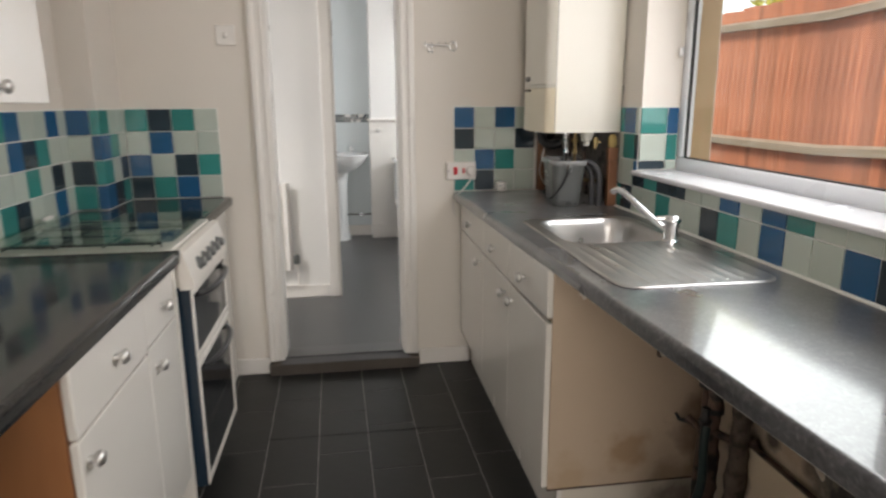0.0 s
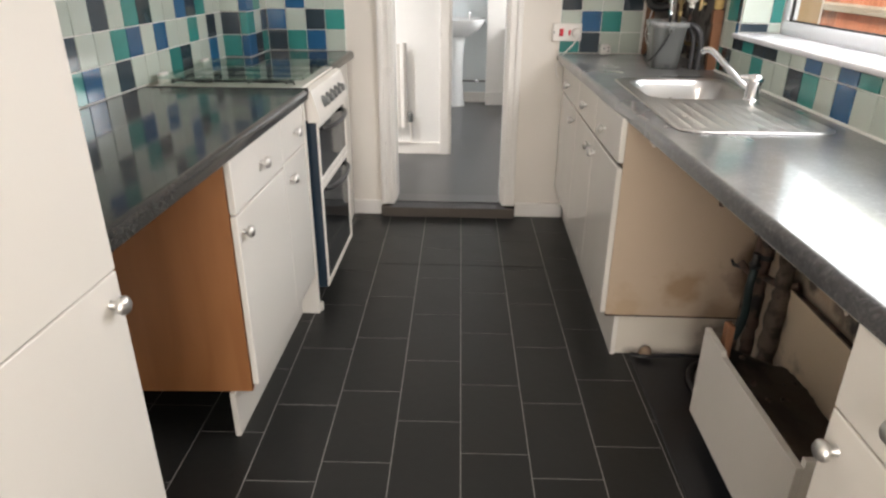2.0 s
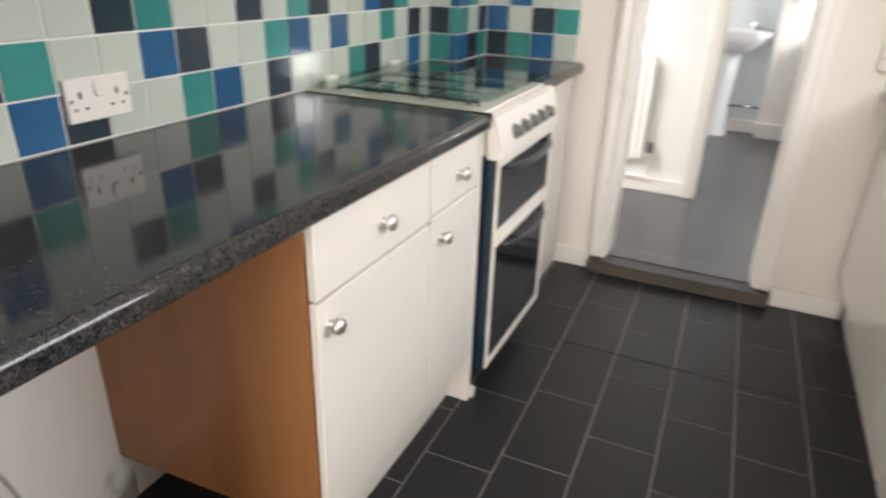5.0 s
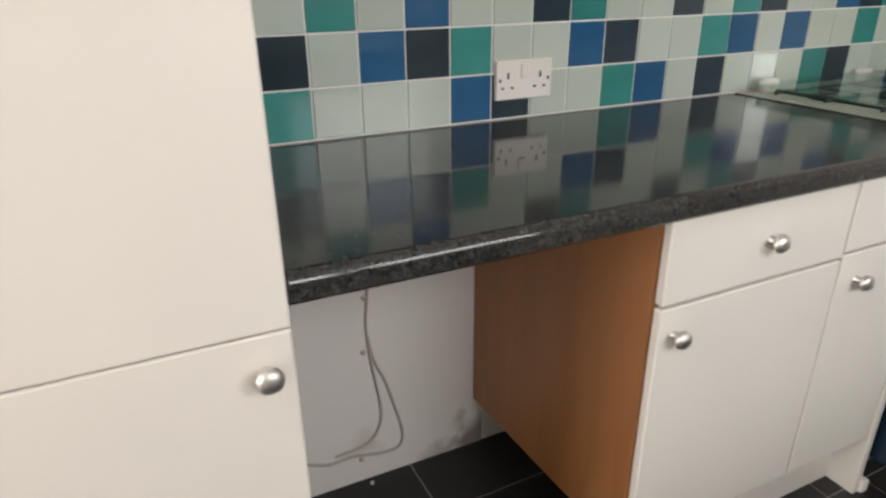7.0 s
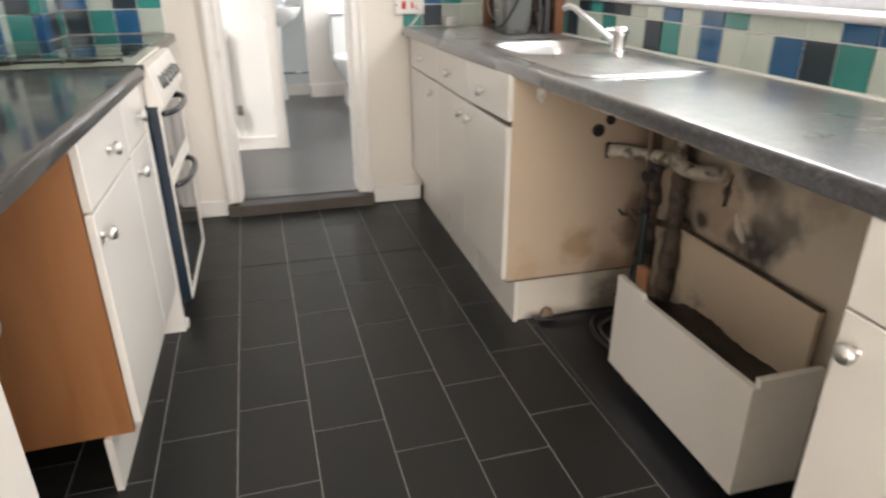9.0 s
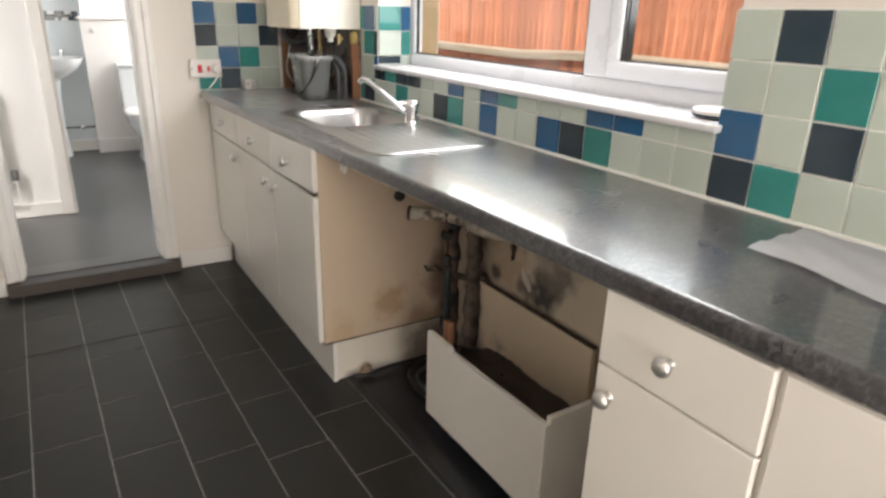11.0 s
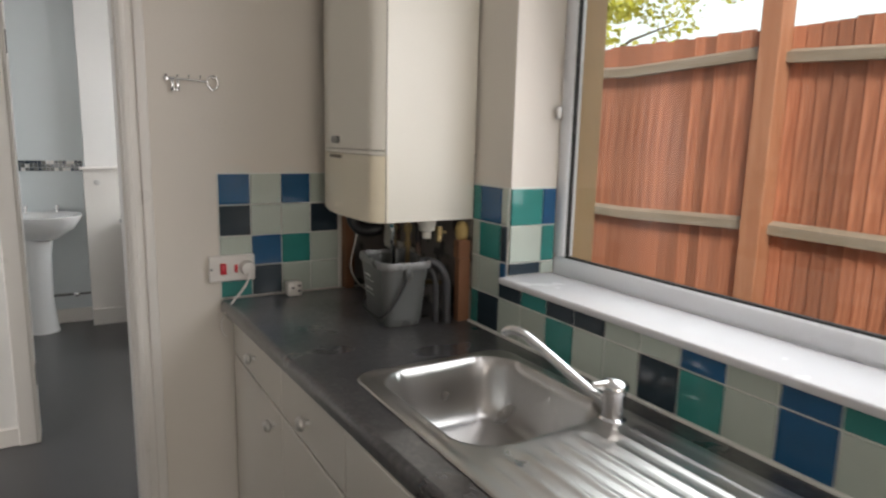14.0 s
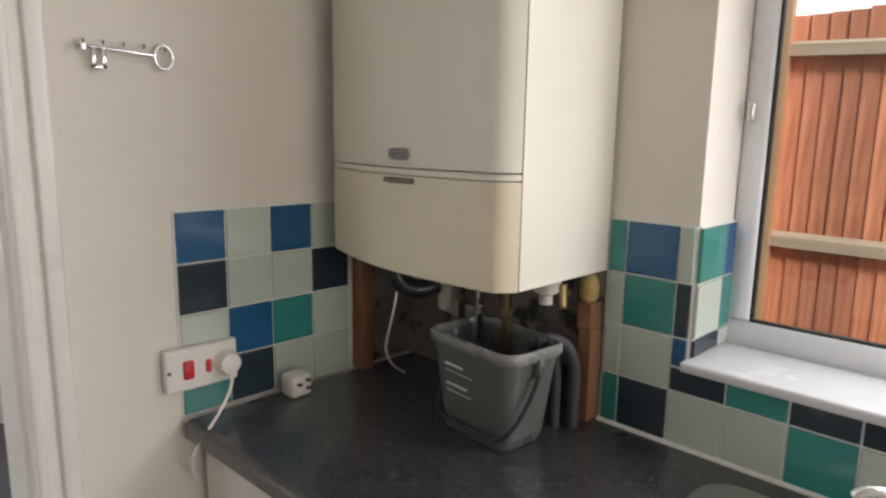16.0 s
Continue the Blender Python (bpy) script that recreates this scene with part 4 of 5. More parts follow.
part("spout", tube(bmesh.new(), bez((2.112, 2.722, 0.936), (2.087, 2.773, 0.966), (2.062, 2.827, 1.004), (2.038, 2.880, 1.036), 14) + bez((2.038, 2.880, 1.036), (2.028, 2.902, 1.050), (2.018, 2.925, 1.050), (2.014, 2.933, 1.036), 6)[1:], [0.0110] * 14 + [0.0105] * 7, 14), M_CHROME, tap)
part("lever", tube(bmesh.new(), [(2.116, 2.713, 0.980), (2.095, 2.718, 0.981), (2.073, 2.724, 0.982)], [0.013, 0.010, 0.007], 10), M_CHROME, tap)

# ---- boiler ----
boiler = thing("boiler", (2.1, 3.7, 1.21), "cream wall-hung boiler with a yellowed lower panel", "boiler")
BY0, BY1 = 3.42, 3.965


def bfront(z0, z1):
    rings = []
    for z in (z0, z1):
        ring = [Vector((1.990, BY0 + 0.004, z))]
        ring += [Vector((1.938 + a, BY0 + b, z)) for a, b in ((0.0225, 0.0), (0.0125, 0.0065), (0.0025, 0.014), (-0.0065, 0.0225), (-0.0118, 0.031), (-0.0135, 0.042), (-0.0135, 0.055))]
        for i in range(1, 10):
            t = i / 9
            ring.append(Vector((1.9245 - 0.034 * math.sin(math.pi * t) + 0.066 * t, BY0 + 0.055 + (BY1 - BY0 - 0.055) * t, z)))
        ring.append(Vector((2.02, BY1 - 0.002, z)))
        rings.append(ring)
    return rings


part("casing", loft(bmesh.new(), [[Vector((1.9635, BY0 + 0.001, z)), Vector((2.0, BY1, z)), Vector((2.243, BY1, z)), Vector((2.243, BY0 + 0.001, z))] for z in (1.213, 2.12)]), M_BOILER, boiler)
part("casing_seam", B(1.9605, 1.9632, BY0 - 0.0005, BY0 + 0.004, 1.213, 2.12), M_LINE, boiler, "thin dark seam between cover and casing")
part("corner_strip", loft(bmesh.new(), [[Vector((1.9374 + a, BY0 + b - 0.0006, z)) for a, b in ((0.0225, 0.0), (0.0125, 0.0065), (0.0025, 0.014), (-0.0065, 0.0225), (-0.0118, 0.031), (-0.0110, 0.0335), (0.0, 0.0235), (0.0235, 0.003))] for z in (1.2135, 1.3925)]), M_YELLOW, boiler, "heat-yellowed corner of the lower panel", 80)
part("front_cover", loft(bmesh.new(), bfront(1.408, 2.12)), M_BOILER, boiler, smooth=40)
part("seam_band", loft(bmesh.new(), bfront(1.395, 1.4055)), M_BOILER, boiler, smooth=40)
part("lower_panel", loft(bmesh.new(), bfront(1.213, 1.393)), M_BOILERY, boiler, "yellowed lower front panel", 40)
part("badge", loft(bmesh.new(), [[Vector((x_, 3.6625 + 0.024 * k_ * math.copysign(abs(math.cos(a_)) ** 0.6, math.cos(a_)), 1.432 + 0.0105 * k_ * math.copysign(abs(math.sin(a_)) ** 0.6, math.sin(a_)))) for a_ in [i * math.pi / 12 for i in range(24)]] for x_, k_ in ((1.922, 1.0), (1.909, 1.0), (1.9075, 0.9))]), M_RIM, boiler, "small grey oval badge")
part("badge_mark", B(1.9065, 1.9085, 3.650, 3.675, 1.4295, 1.4345), M_GREY, boiler, "dark lettering bar on the badge")
part("panel_catch", B(1.908, 1.922, 3.625, 3.70, 1.380, 1.389, bevel=0.002), M_LINE, boiler, "small catch under the seam")
bm = bmesh.new()
for cx, cy, z0, r in ((2.16, 3.60, 0.93, 0.010), (2.13, 3.70, 0.92, 0.008), (2.19, 3.80, 0.93, 0.008)):
    tube(bm, [(cx, cy, 1.225), (cx, cy, (z0 + 1.2) / 2), (cx + 0.03, cy + 0.03, z0)], r, 8)
part("pipework", bm, M_DIRTY, boiler, "dark pipes below the boiler")
for cx, cy, m_, lab in ((2.075, 3.60, M_CHROME, "bright pipe tail with a nut"), (2.10, 3.555, M_BRASS, "dull brass pipe tail")):
    bm = tube(bmesh.new(), [(cx, cy, 1.214), (cx, cy, 1.05), (cx + 0.05, cy + 0.03, 1.0), (2.235, cy + 0.03, 0.99)], 0.0075, 10)
    lathe(bm, [(0.0125, 0), (0.0135, 0.004), (0.0135, 0.018), (0.0125, 0.022)], (cx, cy, 1.165), (0, 0, 1), 6)
    lathe(bm, [(0.011, 0), (0.011, 0.016)], (cx, cy, 1.12), (0, 0, 1), 6)
    part("pipe_tail", bm, m_, boiler, lab)
bm = tube(bmesh.new(), bez((2.02, 3.80, 1.214), (2.02, 3.80, 1.14), (2.05, 3.76, 1.13), (2.10, 3.75, 1.15), 10), 0.021, 12)
part("flue_elbow", bm, M_DARK, boiler, "black rubber pressure hose elbow")
part("waste_sleeve", tube(bmesh.new(), [(2.13, 3.74, 1.22), (2.135, 3.75, 1.10), (2.235, 3.76, 1.05)], 0.020, 12), M_FITTING, boiler, "aged white pipe sleeve")
bm = lathe(bmesh.new(), [(0.028, 0.05), (0.028, 0.03), (0.024, 0.026), (0.024, 0.012), (0.013, 0.006), (0.013, -0.012)], (2.12, 3.475, 1.168), (0, 0, 1), 16)
part("valve", bm, M_FITTING, boiler, "white isolating valve")
bm = tube(bmesh.new(), [(2.155, 3.465, 1.19), (2.155, 3.462, 1.158), (2.148, 3.455, 1.145)], [0.012, 0.010, 0.007], 10)
box(bm, 2.148, 2.175, 3.455, 3.462, 1.168, 1.176)
part("drain_cock", bm, M_BRASS, boiler, "small brass drain cock")
part("flex_hose", tube(bmesh.new(), bez((2.035, 3.80, 1.22), (2.075, 3.83, 1.13), (2.01, 3.80, 1.06), (2.035, 3.84, 1.00)) + bez((2.035, 3.84, 1.00), (2.05, 3.85, 0.96), (2.07, 3.86, 0.94), (2.11, 3.86, 0.915))[1:], 0.0032, 8), M_WPLAS, boiler, "white wire")
part("condensate_pipe", tube(bmesh.new(), bez((2.10, 3.475, 1.085), (2.135, 3.45, 1.10), (2.172, 3.435, 1.07), (2.170, 3.435, 1.00)) + [Vector((2.170, 3.435, 0.906))], 0.0125, 12), M_DIMGREY, boiler, "grey plastic pipe")
part("condensate_pipe", tube(bmesh.new(), bez((2.10, 3.50, 1.07), (2.13, 3.47, 1.085), (2.150, 3.462, 1.05), (2.148, 3.462, 0.99)) + [Vector((2.148, 3.462, 0.906))], 0.0105, 12), M_DIMGREY, boiler, "grey plastic pipe")
# untiled recess behind the boiler, with battens
setting("bare_plaster", B(2.066, 2.2495, 3.993, 3.9995, 0.905, 1.4), M_RECESS, "bare plaster patch under the boiler, darkened for shade")
setting("bare_plaster", B(2.2425, 2.2495, 3.425, 3.993, 0.905, 1.4), M_RECESS, "bare plaster patch under the boiler, darkened for shade")
for x0, x1, y0, y1, lab in ((2.062, 2.095, 3.955, 3.992, "softwood batten on the wall under the boiler"), (2.205, 2.242, 3.425, 3.452, "orange softwood batten beside the boiler")):
    t_ = thing("batten", (x0, y0, 0.905), lab, "batten", "battens")
    part("strip", B(x0, x1, y0, y1, 0.906, 1.21 if x0 < 2.1 else 1.095, bevel=0.001), M_BATTEN, t_)
    if x0 > 2.1:
        part("strip", B(x0 - 0.003, x1, y0 + 0.0, y1 + 0.006, 1.0955, 1.150, bevel=0.003), M_BATTEN, t_, "upper offset batten piece")
        part("expanding_foam", lathe(bmesh.new(), [(0.012, 1.148), (0.019, 1.158), (0.020, 1.185), (0.014, 1.20), (0.004, 1.205)], (2.222, 3.445, 0), (0, 0, 1), 10), M_FOAM, t_, "yellowed foam plug on top", 80)

# ---- bucket ----
bk = thing("bucket", (2.045, 3.535, 0.905), "grey plastic bucket with a black handle on the worktop", "bucket")
TURNB = radians(-96)
rings = []
for z, k in ((0.906, 0.70), (0.909, 0.725), (0.925, 0.735), (0.928, 0.75), (1.055, 0.89), (1.086, 0.925), (1.086, 0.895), (0.915, 0.69)):
    rings.append(rrect(2.045, 3.535, 0.120 * k, 0.078 * k, 0.034 * k, z, 6, TURNB))
part("tub", loft(bmesh.new(), rings), M_GREY, bk, smooth=50)
# Rim is coloured paler than the tub to hold its lip highlight.
part("rim", loft(bmesh.new(), [rrect(2.045, 3.535, 0.120 * k, 0.078 * k + (k - 0.9) * 0.02, 0.036 * k, z, 6, TURNB) for z, k in ((1.078, 0.925), (1.078, 0.975), (1.083, 0.99), (1.093, 0.99), (1.098, 0.97), (1.098, 0.925), (1.091, 0.905), (1.078, 0.905))] , caps=False), M_RIM, bk, "scuffed rolled rim, paler for its bright lip", 60)
c, s = math.cos(TURNB), math.sin(TURNB)


def bkt(lx, ly, z):
    return Vector((2.045 + c * lx - s * ly, 3.535 + s * lx + c * ly, z))


for sy in (-1, 1):
    part("lug", B(*(lambda p: (p.x - 0.01, p.x + 0.01, p.y - 0.01, p.y + 0.01, 1.05, 1.085))(bkt(0.114, 0, 1)) , bevel=0.003) if sy > 0 else B(*(lambda p: (p.x - 0.01, p.x + 0.01, p.y - 0.01, p.y + 0.01, 1.05, 1.085))(bkt(-0.114, 0, 1)), bevel=0.003), M_GREY, bk)
hp = [bkt(*p) for p in ((0.121, 0.0, 1.07), (0.117, -0.018, 1.02), (0.111, -0.045, 0.975), (0.098, -0.066, 0.947), (0.075, -0.072, 0.937), (0.0, -0.073, 0.932), (-0.075, -0.071, 0.935), (-0.094, -0.060, 0.947), (-0.104, -0.035, 0.985), (-0.112, -0.012, 1.03), (-0.119, 0.0, 1.07))]
line = []
for i in range(len(hp) - 1):
    q = [hp[min(max(k, 0), len(hp) - 1)] for k in (i - 1, i, i + 1, i + 2)]
    line += bez(q[1], q[1] + (q[2] - q[0]) / 6, q[2] - (q[3] - q[1]) / 6, q[2], 4)[(1 if i else 0):]
part("handle", tube(bmesh.new(), line, 0.0045, 8), M_DARK, bk, "black swing handle")
bm = bmesh.new()
for z, w in ((1.038, 0.05), (1.026, 0.075), (0.998, 0.06), (0.986, 0.07)):
    p0, p1 = bkt(-0.062, -0.0640 - (z - 0.99) * 0.086, z), bkt(-0.062 + w, -0.0640 - (z - 0.99) * 0.086, z)
    nrm = Vector((s, -c, 0)) * 0.0012
    th = 0.004 if w in (0.05, 0.06) else 0.001
    loft(bm, [[p0, p0 + Vector((0, 0, th)), p0 + nrm + Vector((0, 0, th)), p0 + nrm], [p1, p1 + Vector((0, 0, th)), p1 + nrm + Vector((0, 0, th)), p1 + nrm]])
part("print", bm, M_PRINT, bk, "faded white printed lines")

# ---- small wall fittings ----
sw = thing("cooker_switch", (1.675, 3.985, 1.0), "cream switch and socket plate with a red rocker", "socket")
part("plate", B(1.603, 1.749, 3.974, 3.9925, 0.965, 1.051, bevel=0.004, segs=2), M_WPLAS, sw)
part("rocker", B(1.637, 1.656, 3.966, 3.976, 0.990, 1.026, bevel=0.002), M_RED, sw, "red rocker switch")
part("rocker", B(1.682, 1.692, 3.968, 3.976, 0.994, 1.020, bevel=0.002), M_RED, sw, "small red neon switch")
for x_ in (1.6095, 1.7425):
    part("screw", lathe(bmesh.new(), [(0.004, 0), (0.004, 0.002), (0.002, 0.0028)], (x_, 3.975, 1.008), (0, -1, 0), 10), M_GREY, sw, "small grey screw head")
plug = thing("plug", (1.725, 3.96, 1.005), "cream plug in the wall socket with a trailing flex", "plug")
part("body", lathe(bmesh.new(), [(0.024, 0), (0.025, 0.012), (0.021, 0.028), (0.008, 0.032)], (1.722, 3.974, 1.008), (0, -1, 0), 18), M_WPLAS, plug, smooth=50)
part("flex", tube(bmesh.new(), bez((1.722, 3.945, 0.995), (1.72, 3.93, 0.95), (1.66, 3.90, 0.93), (1.640, 3.915, 0.88)) + bez((1.640, 3.915, 0.88), (1.618, 3.93, 0.85), (1.622, 3.93, 0.81), (1.645, 3.95, 0.79))[1:], 0.0035, 8), M_WPLAS, plug, "cream flex")
ad = thing("adaptor", (1.868, 3.93, 0.905), "small white plug adaptor lying on the worktop", "adaptor")
part("block", B(1.842, 1.892, 3.915, 3.965, 0.906, 0.955, bevel=0.008, segs=2), M_WPLAS, ad)
bm = bmesh.new()
for dx, dz in ((0.01, 0.03), (0.032, 0.018), (0.032, 0.036)):
    box(bm, 1.842 + dx, 1.842 + dx + 0.008, 3.905, 3.916, 0.906 + dz, 0.906 + dz + 0.004)
part("pins", bm, M_DARK, ad)

hk = thing("key_hook", (1.57, 3.98, 1.6), "chrome key rack shaped like a key on the wall", "key rack")
bm = tube(bmesh.new(), [(1.497, 3.985, 1.602), (1.62, 3.985, 1.596)], 0.0035, 8)
tube(bm, [(1.506, 3.985, 1.595), (1.506, 3.985, 1.604)], 0.006, 8)
part("shaft", bm, M_CHROME, hk)
ring = [(1.637 + 0.016 * math.cos(a), 3.985, 1.594 + 0.021 * math.sin(a)) for a in [i * math.pi / 8 for i in range(17)]]
part("bow", tube(bmesh.new(), ring, 0.0032, 8), M_CHROME, hk)
part("bit", B(1.517, 1.524, 3.980, 3.990, 1.566, 1.598, bevel=0.001), M_CHROME, hk)
part("bit", B(1.533, 1.540, 3.980, 3.990, 1.566, 1.598, bevel=0.001), M_CHROME, hk)
part("crossbit", B(1.517, 1.540, 3.980, 3.990, 1.564, 1.572, bevel=0.001), M_CHROME, hk)
for x in (1.503, 1.534, 1.567, 1.600, 1.637):
    part("hook", tube(bmesh.new(), [(x, 3.9995, 1.612), (x, 3.983, 1.612), (x, 3.975, 1.606), (x, 3.973, 1.612)], 0.0022, 6), M_CHROME, hk)

ls = thing("light_switch", (0.60, 3.995, 1.635), "cream single light switch on the end wall", "switch")
part("plate", B(0.560, 0.645, 3.990, 3.9995, 1.592, 1.678, bevel=0.003), M_WPLAS, ls)
part("rocker", B(0.593, 0.612, 3.984, 3.991, 1.622, 1.648, bevel=0.002), M_WPLAS, ls)

so = thing("double_socket", (0.012, 2.17, 0.95), "white double wall socket on the tiled wall", "socket")
part("plate", B(0.006, 0.018, 2.096, 2.242, 0.950, 1.036, bevel=0.003, segs=2), M_WPLAS, so)
part("rocker", B(0.017, 0.024, 2.158, 2.180, 0.998, 1.028, bevel=0.002), M_WPLAS, so)
for yy in (2.122, 2.206):
    for a, b2, c, d in ((0.002, 0.007, 0.996, 1.010), (-0.013, -0.006, 0.974, 0.979), (0.012, 0.019, 0.974, 0.979)):
        part("slot", B(0.0175, 0.019, yy + a, yy + b2, c, d), M_DARK, so, "dark pin slot")
for yy in (2.106, 2.232):
    part("screw", B(0.0175, 0.019, yy - 0.003, yy + 0.003, 0.990, 0.997), M_DARK, so)

ash = thing("dish", (2.30, 1.62, 1.074), "white round dish with a blue rim on the window sill", "dish")
part("bowl", lathe(bmesh.new(), [(0.046, 0.001), (0.055, 0.004), (0.059, 0.018), (0.055, 0.022), (0.018, 0.026)], (2.328, 1.600, 1.0745), (0, 0, 1), 28), M_WPLAS, ash, smooth=50)
part("band", lathe(bmesh.new(), [(0.0555, 0.004), (0.0585, 0.008), (0.0585, 0.010)], (2.328, 1.600, 1.0745), (0, 0, 1), 28), M_NAVY, ash, "blue band")
pap = thing("paper", (2.05, 1.3, 0.905), "crumpled white paper lying on the worktop", "paper")
bm = bmesh.new()
P = [[Vector((2.015 + 0.215 * u - 0.06 * v, 1.274 - 0.30 * v + 0.010 * u, 0.908 + 0.006 * math.sin(9 * u + 4 * v) ** 2 + 0.004 * v)) for u in [i / 10 for i in range(11)]] for v in [j / 10 for j in range(11)]]
Vp = [[bm.verts.new(p) for p in r] for r in P]
for j in range(10):
    for i in range(10):
        bm.faces.new((Vp[j][i], Vp[j][i + 1], Vp[j + 1][i + 1], Vp[j + 1][i]))
bmesh.ops.solidify(bm, geom=bm.faces[:], thickness=0.0008)
part("sheet", bm, M_PAPER, pap)

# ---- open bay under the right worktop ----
# Near-black patch laid over the floor tiles in the open bay.
setting("black_floor_base", B(1.80, 2.243, 1.345, 2.58, 0.0, 0.008, bevel=0.003), M_BLACK, "smooth black floor patch under the worktop")
bay = thing("back_board", (2.22, 1.9, 0), "mould-stained beige back board under the worktop", "board")
part("upper_board", B(2.222, 2.240, 1.34, 2.545, 0.008, 0.865), M_MOULD, bay)
part("torn_flap", loft(bmesh.new(), [[Vector((2.2215, 2.180, 0.634)), Vector((2.219, 2.182, 0.628)), Vector((2.2215, 2.185, 0.625))], [Vector((2.2215, 2.181, 0.585)), Vector((2.209, 2.187, 0.58)), Vector((2.2215, 2.196, 0.575))], [Vector((2.2215, 2.185, 0.532)), Vector((2.212, 2.192, 0.528)), Vector((2.2215, 2.202, 0.532))]]), M_DIRTY, bay, "torn dark flap")
part("torn_flap", loft(bmesh.new(), [[Vector((2.2205, 2.142, 0.527)), Vector((2.217, 2.140, 0.523)), Vector((2.2205, 2.138, 0.527))], [Vector((2.2205, 2.135, 0.475)), Vector((2.210, 2.10, 0.470)), Vector((2.2205, 2.095, 0.477))], [Vector((2.2205, 2.105, 0.455)), Vector((2.214, 2.092, 0.452)), Vector((2.2205, 2.088, 0.458))]]), M_DULL, bay, "pale torn flap of lining")
lean = thing("loose_panel", (2.2, 2.05, 0.008), "loose beige panel leaning on the back board", "panel")
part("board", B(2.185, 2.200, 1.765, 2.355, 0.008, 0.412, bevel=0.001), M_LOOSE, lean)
part("edge_strip", B(2.184, 2.2005, 1.762, 2.357, 0.412, 0.417), M_DIRTY, lean, "dark top edge")
bx = thing("white_box_panel", (1.95, 1.9, 0.008), "white L-shaped boxing panel standing in the open bay", "panel")
bm = loft(bmesh.new(), [[Vector((x, y, z)) for y, z in ((1.615, 0.058), (2.185, 0.058), (2.185, 0.352), (2.062, 0.352), (2.050, 0.340), (1.615, 0.352))] for x in (1.893, 1.909)])
part("front_panel", bm, M_DOOR, bx, smooth=20)
part("end_panel", B(1.909, 2.075, 1.615, 1.631, 0.058, 0.37, bevel=0.001), M_DOOR, bx)
part("foot", B(1.925, 1.945, 1.70, 1.74, 0.008, 0.10), M_DARK, bx)
part("foot", B(1.925, 1.945, 2.06, 2.10, 0.008, 0.10), M_DARK, bx)
part("batten", B(1.9095, 1.925, 1.66, 2.15, 0.085, 0.12), M_DARK, bx)
rb = thing("rubble", (2.05, 1.9, 0.26), "blackened board with soot and rubble behind the white boxing", "rubble")
rr2 = random.Random(5)
bm = bmesh.new()
RG = [[bm.verts.new((1.911 + 0.272 * i / 14, 1.633 + 0.60 * j / 30, 0.262 - 0.075 * (i / 14) ** 1.3 + 0.007 * rr2.random() + 0.008 * math.sin(j * 0.45) * math.sin(i * 0.4))) for i in range(15)] for j in range(31)]
for j in range(30):
    for i in range(14):
        bm.faces.new((RG[j][i], RG[j][i + 1], RG[j + 1][i + 1], RG[j + 1][i]))
bmesh.ops.solidify(bm, geom=bm.faces[:], thickness=0.01)
part("soot_bed", bm, M_BED, rb)
for i in range(9):
    x, y, r = rr2.uniform(1.93, 2.16), rr2.uniform(1.95, 2.20), rr2.uniform(0.006, 0.017)
    bm = bmesh.new()
    bmesh.ops.create_icosphere(bm, subdivisions=1, radius=r)
    for v in bm.verts:
        v.co = Vector((x, y, 0.268 - 0.075 * ((x - 1.911) / 0.272) ** 1.3)) + v.co * rr2.uniform(0.6, 1.2)
    part("lump", bm, M_DIRTY if i % 3 else M_BLACKDIRT, rb, smooth=10)
part("support", B(1.93, 2.18, 1.66, 1.68, 0.008, 0.178), M_DARK, rb)
part("support", B(1.93, 2.18, 2.18, 2.20, 0.008, 0.178), M_DARK, rb)
ob = thing("wooden_offcut", (1.92, 2.12, 0.008), "orange wooden offcut standing behind the white boxing", "offcut")
part("block", B(1.9255, 1.945, 2.112, 2.146, 0.008, 0.398, bevel=0.002), M_BATTEN, ob)
pw = thing("waste_pipes", (2.15, 2.4, 0.008), "dirty white waste pipe with black stained vertical pipes", "pipes")
part("waste_pipe", tube(bmesh.new(), [(2.02, 2.548, 0.622), (2.06, 2.525, 0.622), (2.13, 2.44, 0.622), (2.145, 2.36, 0.625)], 0.022, 14), M_WASTE, pw, "dirty white horizontal waste pipe")
part("collar", lathe(bmesh.new(), [(0.026, 0), (0.026, 0.008)], (2.02, 2.546, 0.622), (0.5, -0.5, 0), 14), M_DIRTY, pw)
part("trap", lathe(bmesh.new(), [(0.020, 0), (0.024, 0.01), (0.024, 0.045), (0.018, 0.055), (0.018, 0.11), (0.023, 0.115), (0.023, 0.14)], (2.15, 2.342, 0.60), (0, 0, 1), 14), M_WASTE, pw, "dirty white trap fitting")
part("elbow", tube(bmesh.new(), [(2.155, 2.335, 0.615), (2.165, 2.27, 0.612), (2.175, 2.21, 0.625), (2.19, 2.18, 0.632)], 0.023, 14), M_WASTE, pw, "dirty white elbow pipe")


def lumpy(rows, r, seed):
    """A crusted vertical pipe: the radius wanders along its length."""
    q = random.Random(seed)
    pts, rad_ = [], []
    for (a, b2) in zip(rows, rows[1:]):
        for i in range(14):
            pts.append(Vector(a).lerp(Vector(b2), i / 14) + Vector((q.uniform(-1, 1), q.uniform(-1, 1), 0)) * 0.0025)
            rad_.append(r * q.uniform(0.8, 1.25))
    return tube(bmesh.new(), pts + [Vector(rows[-1])], rad_ + [r], 12)


part("down_pipe", lumpy([(2.135, 2.425, 0.60), (2.135, 2.415, 0.3), (2.135, 2.41, 0.008)], 0.020, 1), M_DIRTY, pw, "black stained vertical pipe")
